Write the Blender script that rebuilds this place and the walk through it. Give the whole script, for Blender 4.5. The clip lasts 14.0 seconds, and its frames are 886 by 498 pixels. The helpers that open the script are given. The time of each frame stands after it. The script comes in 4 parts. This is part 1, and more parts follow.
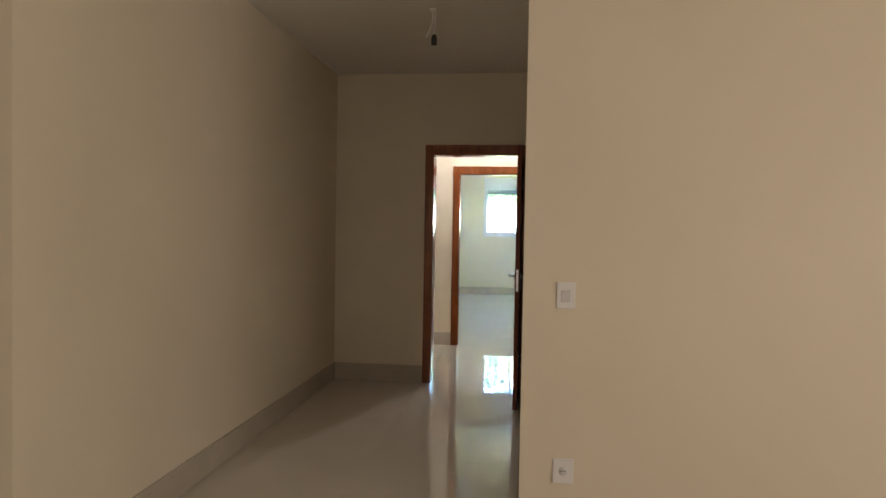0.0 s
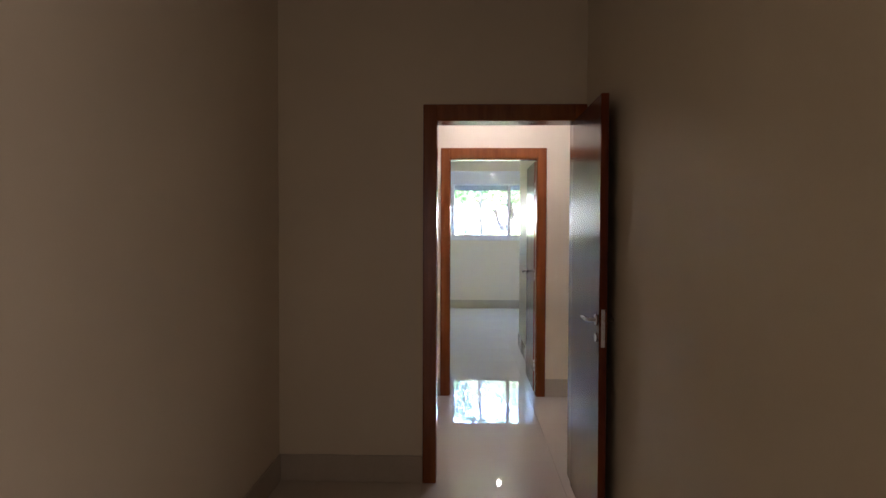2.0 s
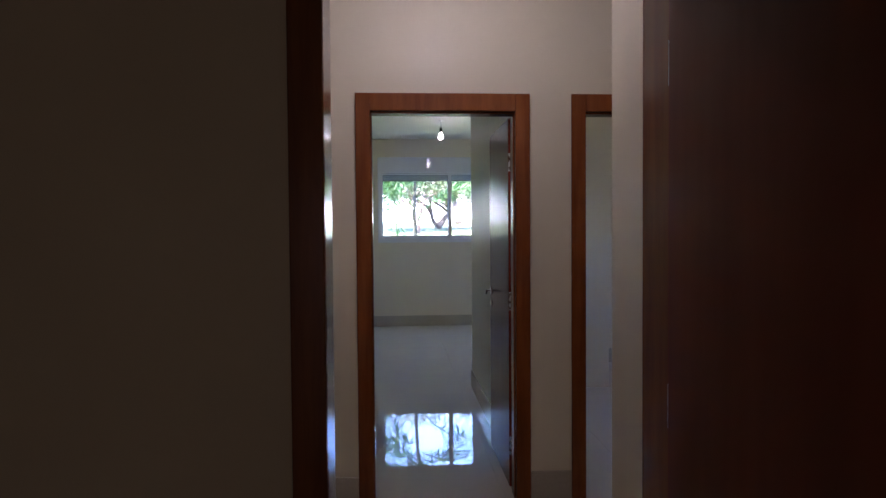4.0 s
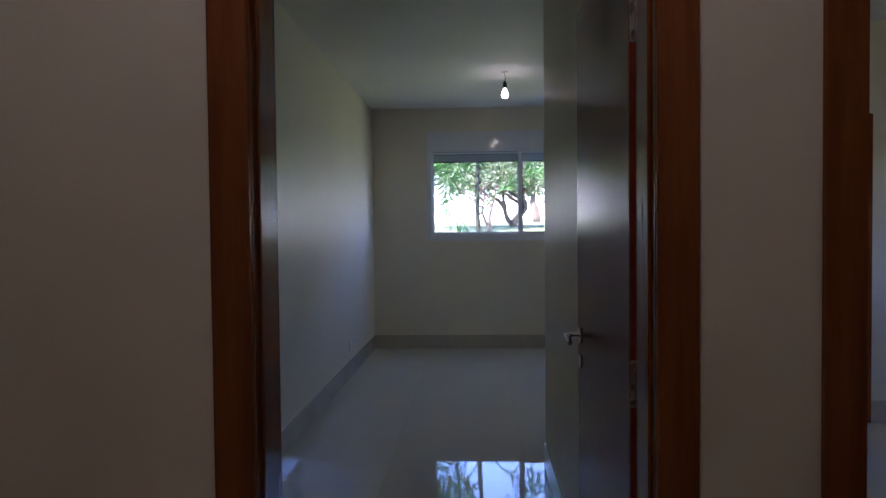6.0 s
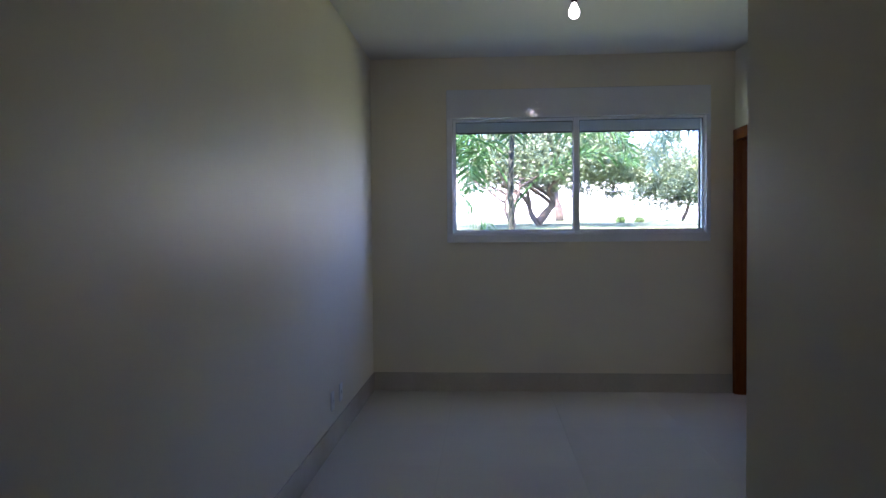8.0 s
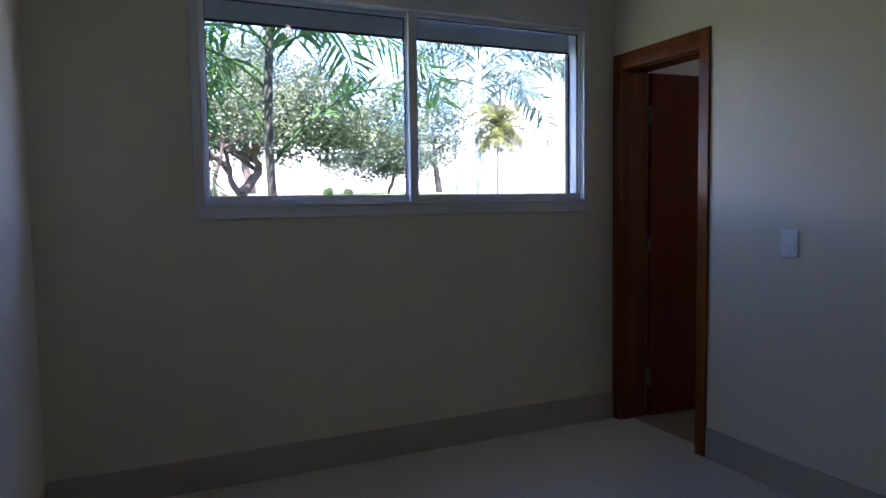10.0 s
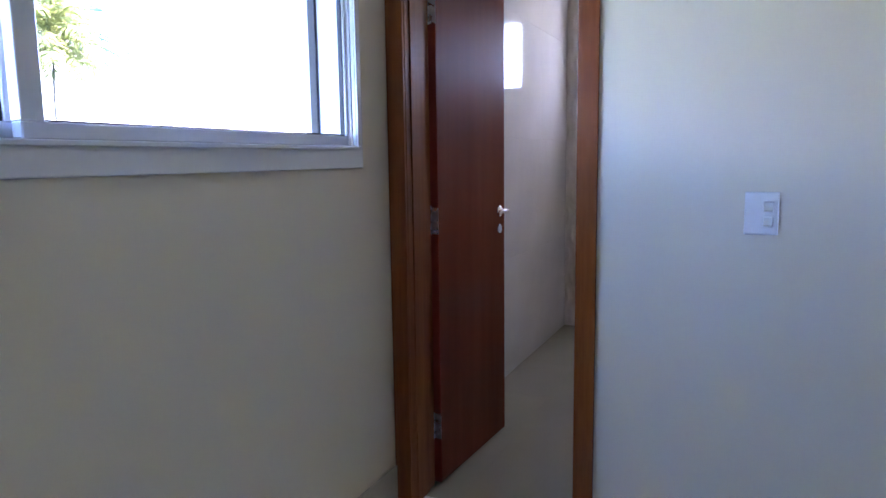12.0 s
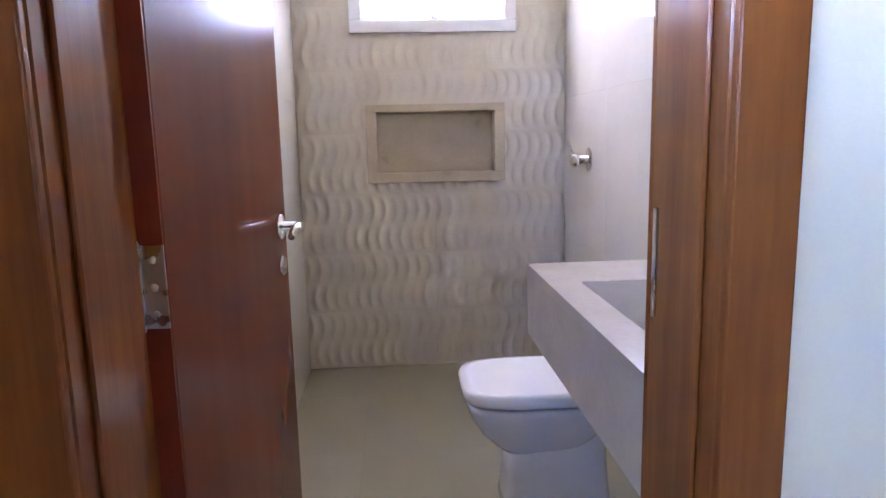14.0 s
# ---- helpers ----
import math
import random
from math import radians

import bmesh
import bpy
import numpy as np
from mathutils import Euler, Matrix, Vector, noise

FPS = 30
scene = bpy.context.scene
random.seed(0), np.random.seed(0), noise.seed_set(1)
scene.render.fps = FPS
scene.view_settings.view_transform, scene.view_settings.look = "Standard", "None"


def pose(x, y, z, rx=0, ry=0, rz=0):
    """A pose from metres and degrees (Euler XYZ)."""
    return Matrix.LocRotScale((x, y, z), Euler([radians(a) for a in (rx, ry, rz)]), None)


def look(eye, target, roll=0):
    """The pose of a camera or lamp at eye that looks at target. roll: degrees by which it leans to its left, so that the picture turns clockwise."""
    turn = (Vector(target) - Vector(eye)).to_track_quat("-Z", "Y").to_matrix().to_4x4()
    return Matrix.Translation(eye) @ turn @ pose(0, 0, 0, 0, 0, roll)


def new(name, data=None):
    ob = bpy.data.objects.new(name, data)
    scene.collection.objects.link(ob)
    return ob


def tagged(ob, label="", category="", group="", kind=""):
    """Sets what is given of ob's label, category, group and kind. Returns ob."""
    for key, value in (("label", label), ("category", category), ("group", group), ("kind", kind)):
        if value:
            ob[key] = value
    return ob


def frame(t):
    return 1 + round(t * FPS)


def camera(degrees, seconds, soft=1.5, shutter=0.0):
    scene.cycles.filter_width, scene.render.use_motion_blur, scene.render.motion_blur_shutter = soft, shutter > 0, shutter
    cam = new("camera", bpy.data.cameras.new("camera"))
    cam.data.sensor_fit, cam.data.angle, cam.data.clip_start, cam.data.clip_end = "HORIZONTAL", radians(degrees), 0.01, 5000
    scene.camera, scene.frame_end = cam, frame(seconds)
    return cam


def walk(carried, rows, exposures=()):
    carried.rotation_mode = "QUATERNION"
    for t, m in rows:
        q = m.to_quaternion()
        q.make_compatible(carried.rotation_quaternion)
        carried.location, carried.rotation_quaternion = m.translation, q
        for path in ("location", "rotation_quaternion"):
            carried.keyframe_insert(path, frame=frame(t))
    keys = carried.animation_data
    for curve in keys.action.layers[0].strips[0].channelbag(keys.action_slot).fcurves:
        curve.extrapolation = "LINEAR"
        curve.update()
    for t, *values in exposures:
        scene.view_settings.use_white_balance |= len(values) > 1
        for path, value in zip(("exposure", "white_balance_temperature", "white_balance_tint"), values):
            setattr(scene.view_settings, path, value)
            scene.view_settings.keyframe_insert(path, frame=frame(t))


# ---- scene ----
cam = camera(66.8, 14.0)
PATH = [
    (0, (0.943, -6.025, 1.403), (0.689, -4.042, 1.344), 1.0),
    (0.5, (0.742, -5.503, 1.398), (0.495, -3.519, 1.339), 0.8),
    (1, (0.516, -4.936, 1.425), (0.293, -2.949, 1.368), 0.7),
    (1.5, (0.331, -4.412, 1.457), (0.246, -2.414, 1.401), 0.2),
    (2, (0.245, -3.819, 1.455), (0.176, -1.822, 1.397), 0.2),
    (2.5, (0.075, -3.235, 1.458), (0.095, -1.237, 1.396), -0.0),
    (3, (0.071, -2.65, 1.449), (0.195, -0.655, 1.385), -0.3),
    (3.2, (0.084, -2.413, 1.456), (0.223, -0.419, 1.393), -0.4),
    (5.3, (0.502, -0.053, 1.413), (0.582, 1.944, 1.356), -0.7),
    (5.5, (0.518, 0.170, 1.399), (0.562, 2.169, 1.341), -0.7),
    (6, (0.529, 0.765, 1.38), (0.426, 2.762, 1.325), -0.6),
    (6.5, (0.526, 1.3, 1.386), (0.401, 3.296, 1.333), -0.6),
    (7, (0.54, 1.879, 1.363), (0.371, 3.871, 1.315), -0.5),
    (7.2, (0.503, 2.088, 1.36), (0.317, 4.079, 1.313), -0.5),
    (9.3, (-0.105, 4.496, 1.347), (0.29, 6.454, 1.251), -0.8),
    (9.5, (-0.167, 4.746, 1.357), (0.368, 6.67, 1.252), -0.9),
    (10, (-0.288, 5.37, 1.316), (0.537, 7.187, 1.179), -0.8),
    (10.5, (-0.254, 5.966, 1.316), (0.836, 7.632, 1.129), -1.0),
    (11, (-0.168, 6.519, 1.322), (1.166, 7.993, 1.107), -1.0),
    (11.5, (-0.026, 7.002, 1.301), (1.595, 8.15, 1.061), -0.9),
    (12, (0.226, 7.433, 1.279), (2.024, 8.269, 1.015), -0.8),
    (12.5, (0.514, 7.766, 1.254), (2.423, 8.288, 0.968), -0.7),
    (13, (0.899, 8.011, 1.255), (2.859, 8.263, 0.949), -0.7),
    (13.5, (1.294, 8.168, 1.266), (3.267, 8.222, 0.947), -0.9),
    (14, (1.711, 8.238, 1.217), (3.68, 8.105, 0.888), -1.3),
]
EXPOSURES = [(0, 7.2, 6250, 22), (1.0, 7.2, 6250, 24), (1.5, 7.0, 6350, 29), (2, 6.62, 6250, 35), (2.5, 6.2, 6000, 37), (3.0, 5.82, 5850, 39), (3.2, 5.7, 5850, 39),
             (5.3, 4.6, 6100, 39), (5.5, 4.55, 6100, 39), (6, 4.35, 5950, 39), (6.5, 4.45, 5950, 40), (7.2, 4.5, 6000, 41), (9.5, 3.95, 6050, 43), (10, 3.72, 6050, 43),
             (10.5, 4.05, 6000, 43), (11, 4.3, 5900, 43), (11.5, 4.72, 5870, 43), (12, 5.55, 5880, 43), (12.5, 6.25, 6000, 43), (13, 6.62, 6250, 42), (13.5, 6.65, 6450, 42), (14, 6.58, 6550, 42)]
walk(cam, [(t, look(eye, target, roll)) for t, eye, target, roll in PATH], EXPOSURES)

# ---- light ----
SUN_UP, SUN_FROM = radians(62), radians(200)      # high sun behind the house
world = bpy.data.worlds.new("sky")
scene.world = world
world.use_nodes = True
wn = world.node_tree.nodes
sky = wn.new("ShaderNodeTexSky")
sky.sky_type, sky.sun_disc = "NISHITA", False
sky.sun_elevation, sky.sun_rotation = SUN_UP, SUN_FROM
sky.air_density, sky.ozone_density, sky.dust_density = 0.6, 4.0, 0.0
world.node_tree.links.new(sky.outputs[0], wn["Background"].inputs[0])
wn["Background"].inputs[1].default_value = 0.15

sun_data = bpy.data.lights.new("sun", "SUN")
sun_data.energy, sun_data.angle, sun_data.color = 3.2, radians(0.5), (1.0, 0.95, 0.86)
sun = new("sun", sun_data)
sun_dir = Vector((math.sin(SUN_FROM) * math.cos(SUN_UP), math.cos(SUN_FROM) * math.cos(SUN_UP), math.sin(SUN_UP)))
sun.matrix_world = look(sun_dir * 30, (0, 0, 0))


def daylight(name, eye, target, sx, sy, watts, color):
    """An area lamp set in a window opening in place of sky light."""
    d = bpy.data.lights.new(name, "AREA")
    d.shape, d.size, d.size_y, d.energy, d.color = "RECTANGLE", sx, sy, watts, color
    new(name, d).matrix_world = look(eye, target)


daylight("living_daylight", (4.98, -7.0, 1.35), (0, -7.0, 1.2), 4.6, 2.3, 0.54, (1.0, 0.89, 0.70))
# fill lamp in an unseen south opening, added to brighten the corridor's end wall
daylight("living_south_fill", (0.2, -9.98, 1.2), (0.2, 0, 1.2), 2.8, 2.2, 0.13, (1.0, 0.87, 0.68))
daylight("bathroom_daylight", (5.38, 8.027, 2.055), (0, 8.027, 2.0), 0.68, 0.5, 0.205, (0.97, 1.0, 0.92))
daylight("bathroom_two_daylight", (5.38, 6.475, 2.055), (0, 6.475, 2.0), 0.68, 0.5, 0.022, (0.80, 0.9, 1.0))


# ---- materials ----
def nodes_of(name, rough=0.5, metal=0.0, spec=0.5):
    m = bpy.data.materials.new(name)
    m.use_nodes = True
    b = m.node_tree.nodes["Principled BSDF"]
    b.inputs["Roughness"].default_value, b.inputs["Metallic"].default_value = rough, metal
    b.inputs["Specular IOR Level"].default_value = spec
    return m, m.node_tree.nodes, m.node_tree.links, b


def surface(name, c1, c2, scale=4.0, detail=6.0, rough=0.5, rough_var=0.0, metal=0.0, spec=0.5, bump=0.0, bump_scale=60.0, stretch=(1, 1, 1), piece=0.0, coat=0.0, distance=0.002):
    """Two colours mixed by a large and a small noise, with fine relief."""
    m, n, l, b = nodes_of(name, rough, metal, spec)
    tc, mp = n.new("ShaderNodeTexCoord"), n.new("ShaderNodeMapping")
    mp.inputs["Scale"].default_value = stretch
    l.new(tc.outputs["Object"], mp.inputs[0])
    big, small = n.new("ShaderNodeTexNoise"), n.new("ShaderNodeTexNoise")
    big.inputs["Scale"].default_value, big.inputs["Detail"].default_value = scale, detail
    small.inputs["Scale"].default_value, small.inputs["Detail"].default_value = bump_scale, 4
    for x in (big, small):
        l.new(mp.outputs[0], x.inputs["Vector"])
    add = n.new("ShaderNodeMath")
    add.operation = "MULTIPLY_ADD"
    l.new(small.outputs["Fac"], add.inputs[0])
    add.inputs[1].default_value = 0.35
    l.new(big.outputs["Fac"], add.inputs[2])
    ramp = n.new("ShaderNodeMapRange")
    ramp.inputs["From Min"].default_value, ramp.inputs["From Max"].default_value = 0.45, 0.9
    l.new(add.outputs[0], ramp.inputs["Value"])
    mix = n.new("ShaderNodeMix")
    mix.data_type = "RGBA"
    mix.inputs[6].default_value, mix.inputs[7].default_value = (*c1, 1), (*c2, 1)
    l.new(ramp.outputs[0], mix.inputs[0])
    out = mix.outputs[2]
    if piece:
        info, hsv, mr = n.new("ShaderNodeObjectInfo"), n.new("ShaderNodeHueSaturation"), n.new("ShaderNodeMapRange")
        mr.inputs["To Min"].default_value, mr.inputs["To Max"].default_value = 1 - piece, 1 + piece
        l.new(info.outputs["Random"], mr.inputs["Value"])
        l.new(mr.outputs[0], hsv.inputs["Value"])
        l.new(out, hsv.inputs["Color"])
        out = hsv.outputs[0]
    l.new(out, b.inputs["Base Color"])
    if rough_var:
        rr = n.new("ShaderNodeMapRange")
        rr.inputs["To Min"].default_value, rr.inputs["To Max"].default_value = max(0.01, rough - rough_var), rough + rough_var
        l.new(big.outputs["Fac"], rr.inputs["Value"])
        l.new(rr.outputs[0], b.inputs["Roughness"])
    if bump:
        bp = n.new("ShaderNodeBump")
        bp.inputs["Strength"].default_value, bp.inputs["Distance"].default_value = bump, distance
        l.new(small.outputs["Fac"], bp.inputs["Height"])
        l.new(bp.outputs[0], b.inputs["Normal"])
    b.inputs["Coat Weight"].default_value, b.inputs["Coat Roughness"].default_value = coat, 0.08
    return m


PAINT = surface("cream_paint", (0.745, 0.675, 0.535), (0.79, 0.72, 0.575), 1.6, 5, 0.42, 0.06, spec=0.35, bump=0.12, bump_scale=180)
CEIL = surface("ceiling_paint", (0.76, 0.74, 0.69), (0.80, 0.78, 0.73), 1.2, 4, 0.75, bump=0.1, bump_scale=120)
TILE = surface("polished_porcelain", (0.63, 0.582, 0.505), (0.66, 0.612, 0.53), 2.2, 8, 0.022, 0.012, spec=0.5, piece=0.004)
JOINT = surface("grout", (0.50, 0.46, 0.39), (0.55, 0.50, 0.43), 8, 4, 0.6)
SKIRT = surface("skirting_porcelain", (0.47, 0.42, 0.34), (0.55, 0.50, 0.42), 3, 8, 0.14, 0.04)
TRIM = surface("varnished_trim", (0.175, 0.044, 0.011), (0.275, 0.080, 0.019), 3, 8, 0.18, 0.04, spec=0.38, bump=0.03, bump_scale=26, stretch=(6, 6, 0.45))
LEAF = surface("varnished_mahogany", (0.15, 0.034, 0.015), (0.20, 0.050, 0.022), 2.2, 3, 0.22, spec=0.12, bump_scale=9, stretch=(2.2, 2.2, 0.22))
EDGE = surface("red_lipping", (0.21, 0.030, 0.016), (0.27, 0.045, 0.022), 4, 6, 0.25, stretch=(6, 6, 0.5), coat=0.3)
CHROME = surface("chrome", (0.72, 0.72, 0.73), (0.80, 0.80, 0.80), 30, 3, 0.10, 0.04, metal=1.0)
STEEL = surface("satin_steel", (0.55, 0.54, 0.52), (0.66, 0.65, 0.63), 40, 3, 0.28, 0.06, metal=1.0)
WHITE = surface("white_plastic", (0.78, 0.78, 0.78), (0.82, 0.82, 0.82), 12, 3, 0.30)
GREY = surface("grey_plastic", (0.62, 0.62, 0.63), (0.67, 0.67, 0.68), 12, 3, 0.35)
DARK = surface("dark_slot", (0.02, 0.02, 0.02), (0.035, 0.035, 0.035), 12, 3, 0.5)
ALU = surface("white_aluminium", (0.74, 0.75, 0.78), (0.79, 0.80, 0.82), 3, 4, 0.10, 0.03)
SHUT = surface("shutter_slats", (0.42, 0.44, 0.48), (0.50, 0.52, 0.56), 3, 4, 0.4)
GASKET = surface("rubber_gasket", (0.012, 0.014, 0.02), (0.02, 0.022, 0.03), 20, 2, 0.5)
STONE = surface("cream_stone", (0.55, 0.485, 0.42), (0.65, 0.58, 0.51), 6, 8, 0.16, 0.05)
NICHE = surface("beige_stone", (0.44, 0.365, 0.255), (0.54, 0.455, 0.335), 7, 9, 0.3, 0.08)
CERAM = surface("glazed_ceramic", (0.80, 0.80, 0.81), (0.84, 0.84, 0.85), 2, 3, 0.07)
WAVE = surface("relief_tile", (0.58, 0.525, 0.435), (0.66, 0.605, 0.515), 4, 8, 0.20, 0.05, bump=0.15, bump_scale=70, piece=0.02)
FLAT = surface("glazed_wall_tile", (0.57, 0.525, 0.45), (0.64, 0.59, 0.515), 3, 8, 0.07, 0.03, piece=0.02)
BATHFLOOR = surface("bath_floor_tile", (0.295, 0.27, 0.19), (0.315, 0.287, 0.205), 3, 8, 0.16, 0.04, piece=0.002)
GRASS = surface("lawn", (0.075, 0.105, 0.038), (0.14, 0.175, 0.07), 0.8, 8, 0.9, bump=0.6, bump_scale=40, distance=0.03)
RENDERED = surface("pale_render", (0.70, 0.68, 0.63), (0.78, 0.76, 0.71), 0.7, 6, 0.9, bump=0.2, bump_scale=30)
BARK = surface("bark", (0.07, 0.05, 0.035), (0.13, 0.09, 0.065), 7, 8, 0.95, bump=0.8, bump_scale=22, stretch=(1, 1, 0.4), distance=0.03)
PALMBARK = surface("palm_stem", (0.03, 0.034, 0.024), (0.065, 0.068, 0.048), 9, 6, 0.8, bump=0.4, bump_scale=30, stretch=(0.4, 0.4, 2.5), distance=0.01)
PALEBARK = surface("pale_palm_stem", (0.44, 0.43, 0.38), (0.56, 0.55, 0.50), 5, 6, 0.85, bump=0.4, bump_scale=24, stretch=(0.4, 0.4, 2.5), distance=0.01)


def leafy(name, c1, c2, through_light=0.35):
    """Foliage: colour varies leaf by leaf, with light through the blade."""
    m, n, l, b = nodes_of(name, 0.5)
    geo, mix = n.new("ShaderNodeNewGeometry"), n.new("ShaderNodeMix")
    mix.data_type = "RGBA"
    mix.inputs[6].default_value, mix.inputs[7].default_value = (*c1, 1), (*c2, 1)
    l.new(geo.outputs["Random Per Island"], mix.inputs[0])
    l.new(mix.outputs[2], b.inputs["Base Color"])
    tr, sh = n.new("ShaderNodeBsdfTranslucent"), n.new("ShaderNodeMixShader")
    l.new(mix.outputs[2], tr.inputs[0])
    sh.inputs[0].default_value = through_light
    l.new(b.outputs[0], sh.inputs[1])
    l.new(tr.outputs[0], sh.inputs[2])
    l.new(sh.outputs[0], n["Material Output"].inputs[0])
    return m


PALM = leafy("palm_leaf", (0.034, 0.115, 0.030), (0.085, 0.215, 0.052), 0.36)
PALMBLUE = leafy("blue_palm_leaf", (0.06, 0.115, 0.085), (0.115, 0.19, 0.135), 0.38)
PALMYELLOW = leafy("yellow_palm_leaf", (0.12, 0.15, 0.04), (0.24, 0.26, 0.08))
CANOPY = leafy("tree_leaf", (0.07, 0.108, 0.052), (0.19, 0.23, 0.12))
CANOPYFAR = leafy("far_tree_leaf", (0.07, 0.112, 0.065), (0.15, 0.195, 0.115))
SHRUB = leafy("shrub_leaf", (0.05, 0.10, 0.03), (0.10, 0.17, 0.05))


def clear_glass(name):
    m, n, l, b = nodes_of(name, 0.02)
    fr, tr, gl, sh = n.new("ShaderNodeLayerWeight"), n.new("ShaderNodeBsdfTransparent"), n.new("ShaderNodeBsdfGlossy"), n.new("ShaderNodeMixShader")
    curve, gloss = n.new("ShaderNodeMath"), n.new("ShaderNodeMath")
    curve.operation, gloss.operation = "POWER", "MULTIPLY_ADD"
    curve.inputs[1].default_value = 5.0
    gloss.inputs[1].default_value, gloss.inputs[2].default_value = 0.6, 0.035
    l.new(fr.outputs["Facing"], curve.inputs[0])
    l.new(curve.outputs[0], gloss.inputs[0])
    tr.inputs[0].default_value = (0.90, 0.93, 0.93, 1)
    gl.inputs["Roughness"].default_value = 0.01
    l.new(gloss.outputs[0], sh.inputs[0])
    l.new(tr.outputs[0], sh.inputs[1])
    l.new(gl.outputs[0], sh.inputs[2])
    l.new(sh.outputs[0], n["Material Output"].inputs[0])
    return m


GLASS = clear_glass("window_glass")


def frosted_glass(name):
    m, n, l, b = nodes_of(name, 0.3)
    tr, tl, sh = n.new("ShaderNodeBsdfTransparent"), n.new("ShaderNodeBsdfTranslucent"), n.new("ShaderNodeMixShader")
    tl.inputs[0].default_value = (0.9, 0.92, 0.92, 1)
    tr.inputs[0].default_value = (0.9, 0.92, 0.92, 1)
    sh.inputs[0].default_value = 0.5
    l.new(tr.outputs[0], sh.inputs[1])
    l.new(tl.outputs[0], sh.inputs[2])
    l.new(sh.outputs[0], n["Material Output"].inputs[0])
    return m


FROST = frosted_glass("frosted_glass")


def glowing(name, color, strength):
    m, n, l, b = nodes_of(name)
    b.inputs["Emission Color"].default_value, b.inputs["Emission Strength"].default_value = (*color, 1), strength
    return m


LIT = glowing("lit_bulb", (1.0, 0.97, 0.92), 1.2)
# glow of an assumed hall bulb, set to the brightness the hall needs
LIT_HALL = glowing("assumed_hall_bulb", (0.97, 0.95, 0.87), 5.2)
LIT_WARM = glowing("lit_warm_bulb", (1.0, 0.86, 0.66), 1.3)


# ---- mesh helpers ----
def box(bm, x0, x1, y0, y1, z0, z1, bevel=0.0, seg=2):
    r = bmesh.ops.create_cube(bm, size=1)
    for v in r["verts"]:
        v.co = Vector(((x0 + x1) / 2 + v.co.x * (x1 - x0), (y0 + y1) / 2 + v.co.y * (y1 - y0), (z0 + z1) / 2 + v.co.z * (z1 - z0)))
    if bevel:
        edges = list({e for v in r["verts"] for e in v.link_edges})
        bmesh.ops.bevel(bm, geom=edges, offset=bevel, segments=seg, affect="EDGES", profile=0.5)
    return bm


def boxed(x0, x1, y0, y1, z0, z1, bevel=0.0, seg=2):
    return box(bmesh.new(), x0, x1, y0, y1, z0, z1, bevel, seg)


def tube(bm, pts, radii, sides=10, cap=True):
    """A round bar along points, with a radius at each."""
    pts = [Vector(p) for p in pts]
    rings, up = [], Vector((0.31, 0.17, 0.93))
    for i, p in enumerate(pts):
        d = (pts[min(i + 1, len(pts) - 1)] - pts[max(i - 1, 0)]).normalized()
        a = d.cross(up)
        a = a.normalized() if a.length > 0.05 else d.cross(Vector((1, 0, 0))).normalized()
        c = d.cross(a)
        r = radii[i] if isinstance(radii, (list, tuple)) else radii
        rings.append([bm.verts.new(p + (a * math.cos(2 * math.pi * k / sides) + c * math.sin(2 * math.pi * k / sides)) * r) for k in range(sides)])
    for a, c in zip(rings, rings[1:]):
        for k in range(sides):
            bm.faces.new((a[k], a[(k + 1) % sides], c[(k + 1) % sides], c[k])).smooth = True
    if cap:
        bm.faces.new(list(reversed(rings[0])))
        bm.faces.new(rings[-1])
    return bm


def lathe(bm, profile, centre, axis="z", sides=24):
    """A turned body from (radius, height) pairs along an axis."""
    cx, cy, cz = centre
    rings = []
    for r, h in profile:
        ring = []
        for k in range(sides):
            a, b = r * math.cos(2 * math.pi * k / sides), r * math.sin(2 * math.pi * k / sides)
            ring.append(bm.verts.new({"z": (cx + a, cy + b, cz + h), "y": (cx + a, cy + h, cz + b), "x": (cx + h, cy + a, cz + b)}[axis]))
        rings.append(ring)
    for a, c in zip(rings, rings[1:]):
        for k in range(sides):
            bm.faces.new((a[k], a[(k + 1) % sides], c[(k + 1) % sides], c[k])).smooth = True
    bm.faces.new(list(reversed(rings[0])))
    bm.faces.new(rings[-1])
    return bm


def link_mesh(name, bm, material):
    bmesh.ops.recalc_face_normals(bm, faces=bm.faces)
    me = bpy.data.meshes.new(name)
    bm.to_mesh(me)
    bm.free()
    me.materials.append(material)
    return new(name, me)


def part(name, bm, material, parent, label=""):
    ob = link_mesh(name, bm, material)
    ob.parent = parent
    return tagged(ob, label) if label else ob


def thing(name, label, category, at=(0, 0, 0), turn=0.0, group="", kind=""):
    ob = new(name)
    ob.matrix_basis = pose(*at, 0, 0, turn)
    return tagged(ob, label, category, group, kind)


def structure(name, bm, material, label="", category=""):
    return tagged(link_mesh(name, bm, material), label, category, kind="structure")


# ---- walls, floor, ceiling ----
HIGH, DOOR = 2.80, 2.068


